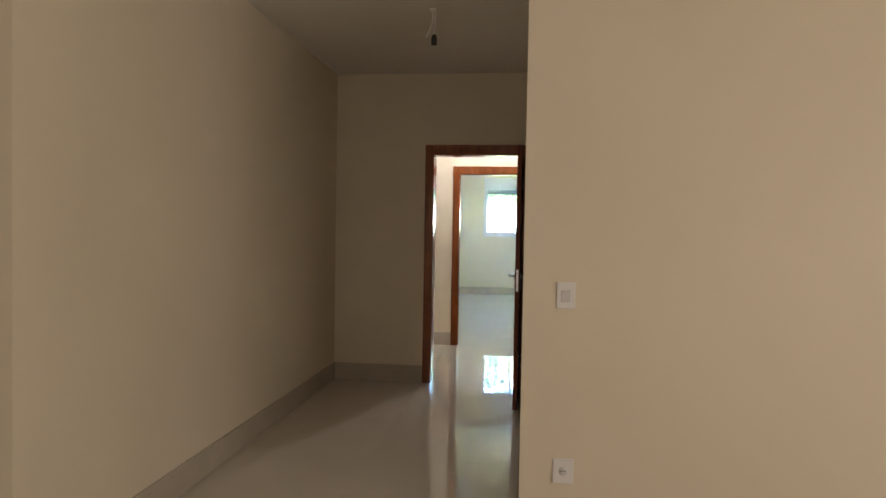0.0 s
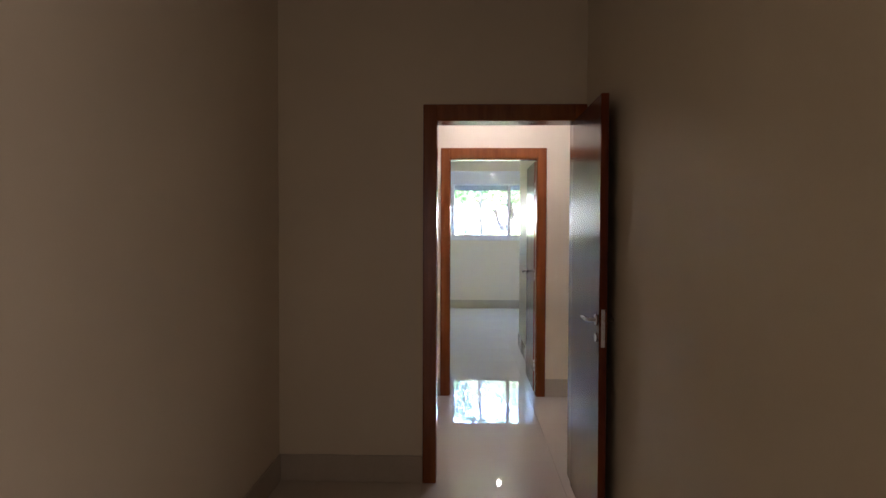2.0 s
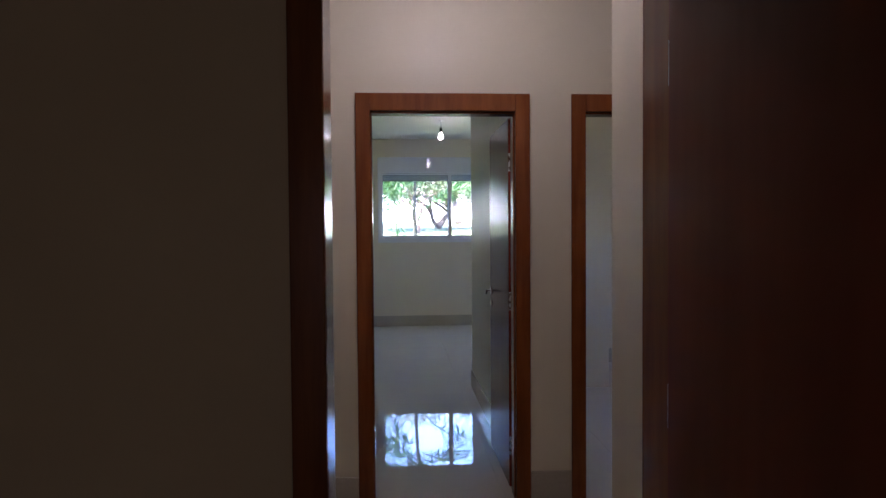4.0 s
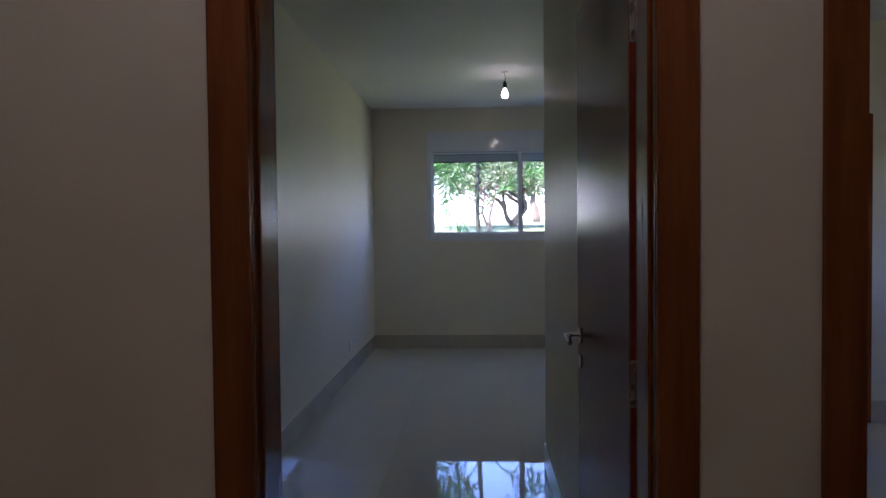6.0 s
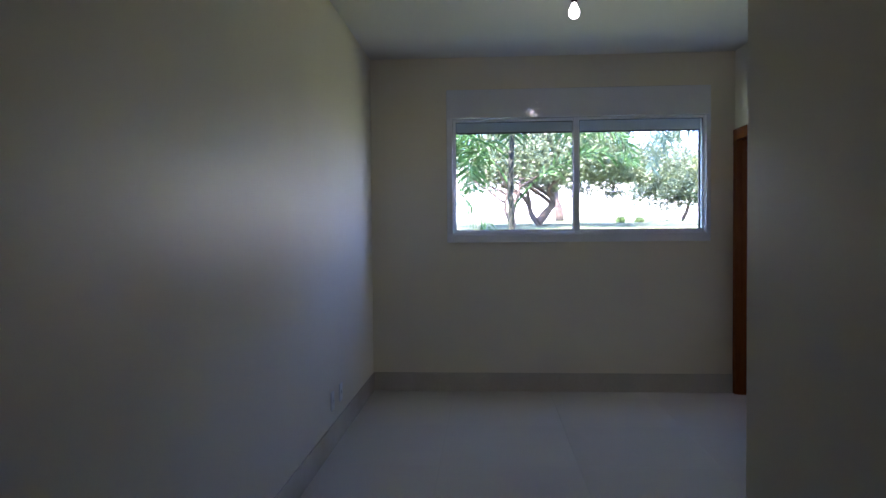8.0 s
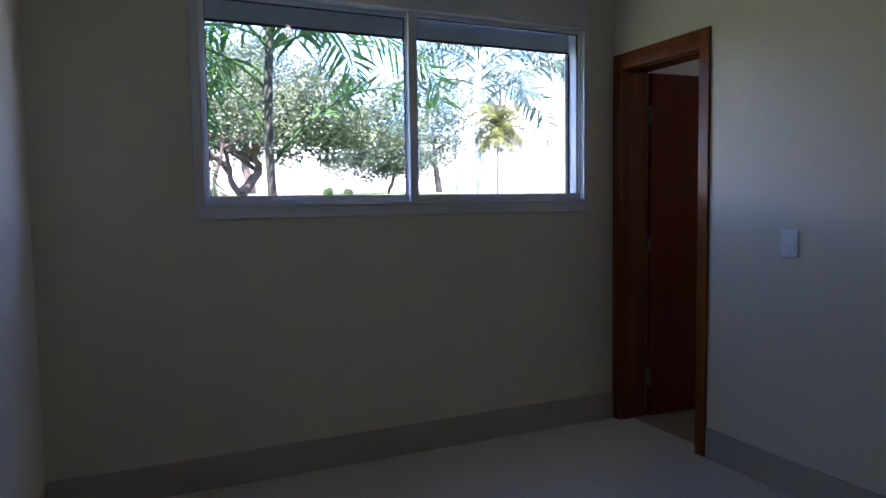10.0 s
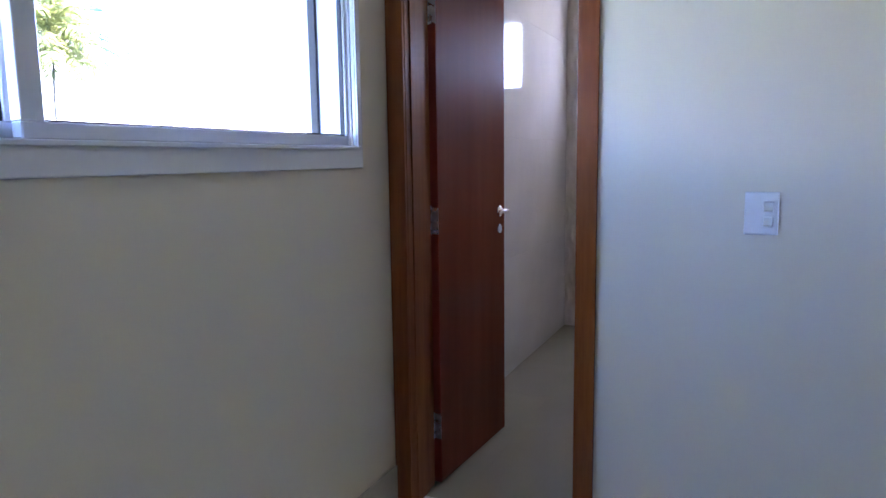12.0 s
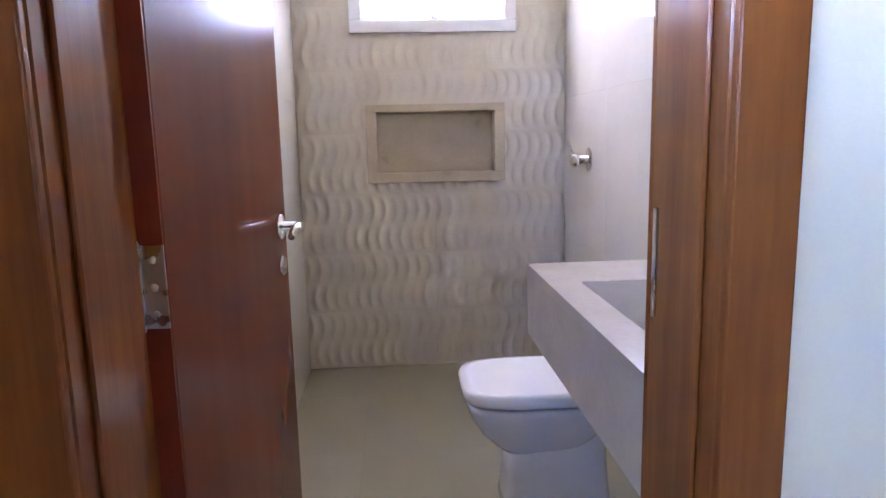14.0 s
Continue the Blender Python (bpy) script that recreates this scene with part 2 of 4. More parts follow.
def pierced(u0, u1, z0, z1, t0, t1, holes, place):
    """A slab in one piece with rectangular holes; place() turns (along, through, up) into a point."""
    us = sorted({u0, u1, *(a for h in holes for a in h[:2])})
    zs = sorted({z0, z1, *(min(max(a, z0), z1) for h in holes for a in h[2:])})
    bm, made = bmesh.new(), {}

    def solid(i, j):
        if not (0 <= i < len(us) - 1 and 0 <= j < len(zs) - 1):
            return False
        u, z = (us[i] + us[i + 1]) / 2, (zs[j] + zs[j + 1]) / 2
        return not any(h[0] < u < h[1] and h[2] < z < h[3] for h in holes)

    def vert(i, k, j):
        if (i, k, j) not in made:
            made[i, k, j] = bm.verts.new(place(us[i], (t0, t1)[k], zs[j]))
        return made[i, k, j]
    for i in range(len(us) - 1):
        for j in range(len(zs) - 1):
            if solid(i, j):
                for k in (0, 1):
                    bm.faces.new([vert(*q) for q in ((i, k, j), (i + 1, k, j), (i + 1, k, j + 1), (i, k, j + 1))])
                for di, dj, a, b in ((-1, 0, (i, j), (i, j + 1)), (1, 0, (i + 1, j), (i + 1, j + 1)), (0, -1, (i, j), (i + 1, j)), (0, 1, (i, j + 1), (i + 1, j + 1))):
                    if not solid(i + di, j + dj):
                        bm.faces.new([vert(a[0], 0, a[1]), vert(b[0], 0, b[1]), vert(b[0], 1, b[1]), vert(a[0], 1, a[1])])
    return bm


def wall(name, x0, x1, y0, y1, along, holes=(), label="smooth cream painted plaster wall", material=None):
    """A wall with openings (from, to, bottom, top) cut right through it."""
    if along == "x":
        bm = pierced(x0, x1, -0.1, HIGH, y0, y1, holes, lambda u, t, z: (u, t, z))
    else:
        bm = pierced(y0, y1, -0.1, HIGH, x0, x1, holes, lambda u, t, z: (t, u, z))
    return structure(name, bm, material or PAINT, label, "wall")


wall("wall_corridor_left", -0.98, -0.83, -3.76, 0.0, "y")
wall("wall_living_left", -4.0, -0.83, -3.91, -3.76, "x")
wall("wall_living_right", 0.92, 5.0, -2.99, -2.84, "x")
wall("wall_corridor_right", 0.92, 1.07, -2.84, 0.0, "y")
wall("wall_corridor_end", -2.35, 4.15, 0.0, 0.15, "x", [(0.042, 0.885, -0.1, DOOR + 0.035)])
wall("wall_living_west", -4.15, -4.0, -10.0, -3.76, "y")
wall("wall_living_east", 5.0, 5.15, -10.0, -2.84, "y", [(-9.4, -4.6, -0.1, 2.5)])
# unseen box added outside the east opening to block sun and sky
wall("wall_light_baffle_east", 7.6, 7.75, -10.0, -3.9, "y")
wall("wall_light_baffle_north", 5.15, 7.6, -3.9, -3.75, "x")
wall("wall_light_baffle_south", 5.15, 7.6, -10.15, -10.0, "x")
structure("ceiling_light_baffle", boxed(5.6, 7.9, -10.3, -3.6, HIGH, HIGH + 0.18), CEIL, "unseen soffit added to keep sun and sky out of the east opening", "ceiling")
structure("floor_light_baffle", boxed(5.42, 7.8, -10.2, -3.7, -0.2, -0.009), JOINT, "unseen floor of the added box outside the east opening", "floor")
# the south opening is unseen, cut only for the added fill lamp
wall("wall_living_south", -4.15, 5.15, -10.15, -10.0, "x", [(-1.2, 1.6, -0.1, 2.3)])
# unseen walls and roof, added so no direct sun enters the south opening
wall("wall_sun_baffle_south", -2.2, 2.6, -12.5, -12.35, "x")
wall("wall_sun_baffle_west", -2.2, -2.05, -12.35, -10.15, "y")
wall("wall_sun_baffle_east", 2.45, 2.6, -12.35, -10.15, "y")
structure("ceiling_sun_baffle", boxed(-2.4, 2.8, -12.7, -10.3, HIGH, HIGH + 0.18), CEIL, "unseen soffit added to stop direct sun at the south opening", "ceiling")
structure("floor_sun_baffle", boxed(-2.2, 2.6, -12.5, -10.2, -0.2, -0.009), JOINT, "unseen floor of the added box outside the south opening", "floor")
wall("wall_hall_return", 0.95, 4.0, 0.15, 0.71, "x")
wall("wall_hall_west", -2.35, -2.2, 0.15, 2.03, "y")
wall("wall_hall_east", 4.0, 4.15, 0.15, 2.03, "y")
wall("wall_hall_north", -2.35, 5.15, 2.03, 2.18, "x", [(0.065, 0.893, -0.1, DOOR + 0.035), (1.2, 1.975, -0.1, DOOR + 0.035)])
wall("wall_bedroom_west", -0.84, -0.69, 2.18, 8.605, "y")
wall("wall_bedroom_entry", 0.913, 1.06, 2.18, 4.637, "y")
wall("wall_bedroom_south", 1.06, 2.15, 4.49, 4.637, "x")
wall("wall_bedroom_jog", 2.0, 2.15, 4.637, 5.75, "y")
wall("wall_bedroom_two_north", 2.15, 5.15, 5.6, 5.75, "x", [(2.575, 3.235, -0.1, DOOR + 0.035)])
wall("wall_bedroom_two_east", 5.15, 5.3, 2.03, 5.75, "y", [(3.4, 4.05, 1.15, 1.9)])
wall("wall_bedroom_east", 2.31, 2.48, 5.75, 8.72, "y", [(7.903, 8.57, -0.1, DOOR + 0.035)])
wall("wall_bedroom_north", -0.84, 2.31, 8.605, 8.80, "x", [(-0.03, 2.10, 1.30, 2.50)])
wall("wall_bathroom_north", 2.31, 5.42, 8.735, 8.88, "x", label="cream tiled bathroom wall")
wall("wall_bathroom_south", 2.46, 5.42, 7.20, 7.345, "x", label="cream tiled bathroom wall")
wall("wall_bathroom_east", 5.222, 5.42, 7.345, 8.735, "y", [(7.655, 8.405, 1.775, 2.335), (7.70, 8.35, 1.01, 1.362)], "relief tiled shower wall with a niche and high window", JOINT)
wall("wall_bathroom_two_east", 5.222, 5.42, 5.75, 7.2, "y", [(6.1, 6.85, 1.775, 2.335)])
structure("ceiling", boxed(-4.3, 5.6, -10.3, 9.0, HIGH, HIGH + 0.18), CEIL, "plain off-white plaster ceiling", "ceiling")

floor = structure("floor", boxed(-4.2, 5.42, -10.2, 8.86, -0.2, -0.009), JOINT, "polished cream porcelain tile floor, glossy and reflective", "floor")


def skirting(name, runs):
    """Porcelain skirting boards, one for each wall: (x0, y0, x1, y1, nx, ny) with the wall's outward normal."""
    for x0, y0, x1, y1, nx, ny in runs:
        t = 0.011
        bm = boxed(min(x0, x1, x0 + nx * t), max(x0, x1, x0 + nx * t), min(y0, y1, y0 + ny * t), max(y0, y1, y0 + ny * t), 0.0005, 0.155, 0.0015, 1)
        structure(name, bm, SKIRT, "cream porcelain skirting board", "baseboard")


skirting("baseboard_corridor", [(-0.83, -3.91, -0.83, -0.011, 1, 0), (-0.83, 0, -0.002, 0, 0, -1), (0.92, -2.99, 0.92, -0.02, -1, 0),
                                (0.92, -2.99, 4.98, -2.99, 0, -1), (-3.98, -3.91, -0.83, -3.91, 0, -1)])
skirting("baseboard_hall", [(-2.19, 2.03, 0.02, 2.03, 0, -1), (0.938, 2.03, 1.155, 2.03, 0, -1), (2.022, 2.03, 3.99, 2.03, 0, -1), (-2.2, 0.17, -2.2, 2.01, 1, 0), (4.0, 0.73, 4.0, 2.01, -1, 0), (0.95, 0.17, 0.95, 0.71, -1, 0), (0.95, 0.71, 3.98, 0.71, 0, 1)])
skirting("baseboard_bedroom", [(-0.69, 2.2, -0.69, 8.594, 1, 0), (-0.69, 8.605, 2.31, 8.605, 0, -1), (2.31, 5.76, 2.31, 7.871, -1, 0), (0.913, 2.2, 0.913, 4.637, -1, 0), (0.913, 4.637, 2.0, 4.637, 0, 1)])
skirting("baseboard_bedroom_two", [(3.273, 5.6, 5.14, 5.6, 0, -1), (1.06, 2.2, 1.06, 4.48, 1, 0), (5.15, 2.2, 5.15, 5.58, -1, 0), (2.16, 5.6, 2.535, 5.6, 0, -1)])


# ---- doors ----
def lever_set(leaf, along, y_face, out, point):
    """Chrome lever, rose and keyhole cover on one face of a leaf; out is the face's normal, point where the lever points along the leaf."""
    bm = bmesh.new()
    y = lambda d: y_face + out * d
    lathe(bm, [(0.001, 0), (0.025, 0), (0.0255, out * 0.006), (0.021, out * 0.009), (0.010, out * 0.0095), (0.0095, out * 0.04), (0.001, out * 0.041)], (along, y_face, 1.046), "y", 20)
    tube(bm, [(along, y(0.036), 1.046), (along + point * 0.012, y(0.046), 1.047), (along + point * 0.045, y(0.050), 1.052), (along + point * 0.085, y(0.050), 1.050), (along + point * 0.118, y(0.050), 1.041)],
         [0.009, 0.010, 0.009, 0.0085, 0.0065], 10)
    part("handle", bm, CHROME, leaf, "curved chrome lever handle")
    bm = bmesh.new()
    lathe(bm, [(0.001, 0), (0.021, 0), (0.0215, out * 0.005), (0.017, out * 0.008), (0.006, out * 0.0082), (0.001, out * 0.006)], (along, y_face, 0.966), "y", 18)
    part("keyhole_cover", bm, CHROME, leaf, "round chrome keyhole cover")


def hinge_on(leaf, z, y0, sign):
    bm = bmesh.new()
    tube(bm, [(-0.006, y0, z - 0.058), (-0.006, y0, z - 0.052), (-0.006, y0, z + 0.052), (-0.006, y0, z + 0.060)], [0.004, 0.0075, 0.0075, 0.004], 10)
    for k in (-0.026, 0.0, 0.026):
        tube(bm, [(-0.006, y0, z + k - 0.0012), (-0.006, y0, z + k + 0.0012)], 0.0082, 10)
    box(bm, -0.0022, 0.0, min(y0, y0 + sign * 0.034), max(y0, y0 + sign * 0.034), z - 0.05, z + 0.05)
    for k in (-0.033, 0.0, 0.033):
        lathe(bm, [(0.001, -0.0034), (0.0045, -0.0032), (0.005, -0.002)], (0, y0 + sign * 0.02, z + k), "x", 8)
    part("hinge", bm, STEEL, leaf, "satin steel butt hinge")


def door(name, label, origin, turn, clear, thick, trim, leaf_at=None, leaf_turn=0.0, leaf_wide=0.0, hinge_y=0.0, hinge_sign=1, leaf_near=False):
    """A door set: lining and casing on both wall faces; the leaf stands open on its hinges."""
    ob = thing(name, label, "door", (*origin, 0), turn, kind="structure")
    l, r = trim
    for nm, bm in (("jamb", boxed(-0.035, 0, -0.002, thick + 0.002, 0, DOOR, 0.002, 1)), ("jamb", boxed(clear, clear + 0.035, -0.002, thick + 0.002, 0, DOOR, 0.002, 1)),
                   ("head", boxed(-0.035, clear + 0.035, -0.002, thick + 0.002, DOOR, DOOR + 0.035, 0.002, 1))):
        part(nm, bm, TRIM, ob)
    for a, b in ((-0.016, -0.0025), (thick + 0.0025, thick + 0.016)):
        part("casing", boxed(-l, -0.0006, a, b, 0.001, 2.16, 0.003), TRIM, ob)
        part("casing", boxed(clear + 0.0006, clear + r, a, b, 0.001, 2.16, 0.003), TRIM, ob)
        part("casing", boxed(-0.0004, clear + 0.0004, a, b, DOOR + 0.0006, 2.16, 0.003), TRIM, ob)
    if not leaf_near:
        for bm in (boxed(0.0002, 0.006, 0.03, thick - 0.042, 0, DOOR - 0.0062, 0.002, 1), boxed(clear - 0.006, clear - 0.0002, 0.03, thick - 0.042, 0, DOOR - 0.0062, 0.002, 1),
                   boxed(0.0002, clear - 0.0002, 0.03, thick - 0.042, DOOR - 0.006, DOOR - 0.0002, 0.002, 1)):
            part("stop", bm, TRIM, ob)
    if leaf_at:
        w = leaf_wide
        leaf = part("leaf", boxed(0.004, w, 0, 0.035, 0.008, DOOR - 0.006, 0.002, 1), LEAF, ob, "flush reddish-brown varnished wooden door leaf")
        leaf.matrix_basis = ob.matrix_basis.inverted() @ pose(*leaf_at, 0, 0, 0, leaf_turn)
        part("edge_lipping", boxed(0.0, 0.004, 0.001, 0.034, 0.008, DOOR - 0.006), EDGE, leaf)
        lever_set(leaf, w - 0.062, 0.0, -1, -1)
        lever_set(leaf, w - 0.062, 0.035, 1, -1)
        part("lock_plate", boxed(w, w + 0.0012, 0.009, 0.026, 0.93, 1.10), STEEL, leaf, "satin steel lock face plate")
        for z in (0.24, 1.05, 1.82):
            hinge_on(leaf, z, hinge_y, hinge_sign)
    return ob


door("door_1", "open reddish-brown wooden door at the corridor end", (0.077, 0.0), 0, 0.773, 0.15, (0.077, 0.069), (0.84, -0.022), -90, 0.785, 0.035, -1, True)
door("door_2", "open reddish-brown wooden bedroom door in the hall", (0.100, 2.03), 0, 0.758, 0.15, (0.078, 0.077), (0.885, 2.202), 90, 0.745, 0.0, 1)
door("door_3", "open reddish-brown wooden door of the second bedroom", (1.235, 2.03), 0, 0.705, 0.15, (0.078, 0.08), (1.235, 2.202), 90, 0.695, 0.039, -1)
part("strike_plate", boxed(0.7035, 0.7052, 0.085, 0.115, 0.93, 1.10), STEEL, bpy.data.objects["door_3"], "satin steel strike plate")
door("door_4", "open reddish-brown wooden bathroom door beside the window", (2.31, 8.535), -90, 0.597, 0.17, (0.067, 0.066), (2.506, 8.511), -3.5, 0.63, 0.034, -1)
part("strike_plate", boxed(0.5955, 0.5969, 0.152, 0.163, 1.0, 1.13), STEEL, bpy.data.objects["door_4"], "satin steel strike plate")
door("door_5", "open bathroom doorway with brown wooden casing", (2.61, 5.6), 0, 0.59, 0.15, (0.07, 0.072))


# ---- bedroom window ----
def bedroom_window():
    ob = thing("window_1", "white aluminium sliding window with a partly lowered roller shutter", "window", (0, 8.605, 0), kind="structure")
    x0, x1, z0, z1 = -0.05, 2.115, 1.255, 2.325
    part("casing", boxed(x0, x1, -0.014, 0.0, z0, 1.325, 0.004), ALU, ob)
    part("casing", boxed(x0, 0.0, -0.014, 0.0, 1.325, 2.29, 0.004), ALU, ob)
    part("casing", boxed(2.075, x1, -0.014, 0.0, 1.325, 2.29, 0.004), ALU, ob)
    part("shutter_box", boxed(x0, x1, -0.018, 0.12, 2.29, 2.53, 0.006), ALU, ob, "glossy white shutter box")
    part("window_frame", boxed(-0.03, 0.0, 0.0, 0.17, 1.30, 2.29, 0.002, 1), ALU, ob)
    part("window_frame", boxed(2.07, 2.10, 0.0, 0.17, 1.30, 2.29, 0.002, 1), ALU, ob)
    part("window_sill", boxed(0.0, 2.07, 0.0, 0.17, 1.30, 1.325, 0.002, 1), ALU, ob)
    for a, b, y, nm in ((0.0, 1.05, 0.047, "left"), (1.008, 2.07, 0.010, "right")):
        sash = part("sash", boxed(a, b, y, y + 0.03, 1.325, 1.358, 0.003, 1), ALU, ob)
        part("rail", boxed(a, b, y, y + 0.03, 2.268, 2.29, 0.002, 1), ALU, sash)
        stile_a, stile_b = (0.024, 0.046) if nm == "left" else (0.046, 0.012)
        part("stile", boxed(a, a + stile_a, y, y + 0.03, 1.358, 2.268, 0.002, 1), ALU, sash)
        part("stile", boxed(b - stile_b, b, y, y + 0.03, 1.358, 2.268, 0.002, 1), ALU, sash)
        g = bmesh.new()
        ga, gb = a + stile_a, b - stile_b
        for p, q, r, s in ((ga, gb, 1.358, 1.362), (ga, gb, 2.264, 2.268), (ga, ga + 0.004, 1.362, 2.264), (gb - 0.004, gb, 1.362, 2.264)):
            box(g, p, q, y + 0.008, y + 0.022, r, s)
        part("gasket", g, GASKET, sash)
        pane = part("pane", boxed(ga + 0.002, gb - 0.002, y + 0.013, y + 0.017, 1.360, 2.266), GLASS, sash)
        pane.visible_shadow = False
    for a, b, c, d in ((0.0, 2.075, 1.313, 1.325), (-0.012, 0.0, 1.313, 2.29), (2.075, 2.087, 1.313, 2.29)):
        part("bead", boxed(a, b, -0.021, -0.0142, c, d, 0.002, 1), ALU, ob)
    part("latch", boxed(0.30, 0.42, 0.034, 0.0472, 1.332, 1.350, 0.003), ALU, ob)
    for a in (0.0, 2.058):
        part("shutter_guide", boxed(a, a + 0.012, 0.118, 0.146, 1.325, 2.178, 0.002, 1), GASKET, ob, "black brush strip of the shutter guide")
    shutter = part("roller_shutter", boxed(0.0, 2.07, 0.128, 0.136, 2.178, 2.192, 0.002, 1), GASKET, ob, "grey slatted roller shutter, lowered a hand's width")
    for k in range(3):
        part("slat", boxed(0.0, 2.07, 0.127, 0.137, 2.192 + k * 0.0355, 2.2275 + k * 0.0355, 0.001, 1), SHUT, shutter)


bedroom_window()


def bathroom_window(name, at, w, label):
    """A small top-hung window; local x runs along the wall, y points outwards."""
    ob = thing(name, label, "window", at, -90, kind="structure")
    z0, z1 = 1.735, 2.375
    for a, b, c, d in ((-w / 2, w / 2, z0, z0 + 0.06), (-w / 2, w / 2, z1 - 0.06, z1), (-w / 2, -w / 2 + 0.06, z0 + 0.06, z1 - 0.06), (w / 2 - 0.06, w / 2, z0 + 0.06, z1 - 0.06)):
        part("casing", boxed(a, b, -0.022, 0.006, c, d, 0.004), ALU, ob)
    i = w / 2 - 0.06
    for a, b, c, d in ((-i - 0.015, i + 0.015, z0 + 0.045, z0 + 0.06), (-i - 0.015, i + 0.015, z1 - 0.06, z1 - 0.045), (-i - 0.015, -i, z0 + 0.06, z1 - 0.06), (i, i + 0.015, z0 + 0.06, z1 - 0.06)):
        part("window_frame", boxed(a, b, 0.012, 0.17, c, d), ALU, ob)
    sash = part("sash", boxed(-i, i, 0.03, 0.055, z0 + 0.06, z0 + 0.082, 0.002, 1), ALU, ob)
    part("stile", boxed(-i, -i + 0.02, 0.03, 0.055, z0 + 0.082, z1 - 0.08, 0.002, 1), ALU, sash)
    part("stile", boxed(i - 0.02, i, 0.03, 0.055, z0 + 0.082, z1 - 0.08, 0.002, 1), ALU, sash)
    part("rail", boxed(-i, i, 0.03, 0.055, z1 - 0.08, z1 - 0.06, 0.002, 1), ALU, sash)
    pane = part("pane", boxed(-i + 0.02, i - 0.02, 0.04, 0.045, z0 + 0.082, z1 - 0.08), FROST, sash, "pale frosted glass pane")
    pane.visible_shadow = False
    bm = boxed(-0.03, 0.03, -0.012, 0.03, z0 + 0.0605, z0 + 0.070, 0.003)
    lathe(bm, [(0.001, 0.0), (0.014, 0.0), (0.012, 0.016), (0.001, 0.018)], (0, -0.002, z0 + 0.070), "z", 14)
    part("latch", bm, STEEL, ob, "small grey latch")
    return ob


bathroom_window("window_2", (5.21, 8.027, 0), 0.835, "small high white bathroom window with bright frosted glass")
bathroom_window("window_3", (5.21, 6.475, 0), 0.835, "small high white window of the second bathroom")


# ---- electrical plates ----
def wall_plate(name, label, at, turn, wide=0.082, tall=0.118, rockers=2, socket=False):
    """A plate on a wall; local y points into the room's wall, so the front is at -y."""
    ob = thing(name, label, "socket" if socket else "light switch", at, turn)
    part("plate", boxed(-wide / 2, wide / 2, -0.009, 0.0, -tall / 2, tall / 2, 0.004, 3), WHITE, ob)
    if socket:
        bm = bmesh.new()
        lathe(bm, [(0.001, -0.0095), (0.019, -0.0095), (0.020, -0.0085)], (0, 0, 0), "y", 20)
        part("insert", bm, GREY, ob)
        for a in (-0.009, 0.0, 0.009):
            bm = bmesh.new()
            lathe(bm, [(0.0005, -0.0103), (0.0028, -0.0103), (0.0028, -0.009)], (a, 0, 0.003 if a == 0 else 0), "y", 10)
            part("hole", bm, DARK, ob)
    else:
        if rockers == 1:
            part("rocker", boxed(-wide * 0.24, wide * 0.24, -0.0125, -0.008, -0.030, 0.026, 0.003), GREY, ob)
        for k in range(rockers if rockers > 1 else 0):
            z = 0.020 - k * 0.042
            part("rocker", boxed(0.002, wide * 0.34, -0.0135, -0.008, z - 0.016, z + 0.014, 0.003), WHITE, ob)
            part("pilot_bar", boxed(0.006, wide * 0.30, -0.0142, -0.0134, z - 0.0125, z - 0.0100), STEEL, ob)
    return ob


wall_plate("light_switch", "white wall plate with one grey rocker", (1.110, -2.99, 1.118), 0, rockers=1)
wall_plate("power_socket", "white wall socket plate low on the wall", (1.115, -2.99, 0.328), 0, 0.092, 0.112, socket=True)
wall_plate("light_switch", "white double rocker switch beside the bathroom door", (2.31, 7.414, 1.117), -90, 0.088, 0.121)
wall_plate("light_switch", "white switch plate in the second bedroom", (3.857, 5.6, 1.092), 0, 0.07, 0.1)
for k, x in enumerate((3.858, 4.01, 4.16)):
    tagged(wall_plate("power_socket", "white low wall socket in the second bedroom", (x, 5.6, 0.335), 0, 0.072, 0.105, socket=True), group="low sockets in a row")
for y in (7.06, 7.30):
    tagged(wall_plate("power_socket", "white wall socket low on the bedroom wall", (-0.69, y, 0.30), 90, 0.075, 0.115, socket=True), group="bedroom sockets")


def cover_plate(at, turn):
    ob = thing("air_conditioner_cover", "blank white cover plate over an air conditioning point", "cover plate", at, turn)
    part("lid", boxed(-0.12, 0.12, -0.014, 0.0, -0.105, 0.105, 0.006, 3), WHITE, ob)
    part("rim", boxed(-0.127, 0.127, -0.005, 0.0, -0.112, 0.112, 0.002), WHITE, ob)


cover_plate((2.746, 5.6, 2.472), 0)
cover_plate((2.31, 8.19, 2.505), -90)


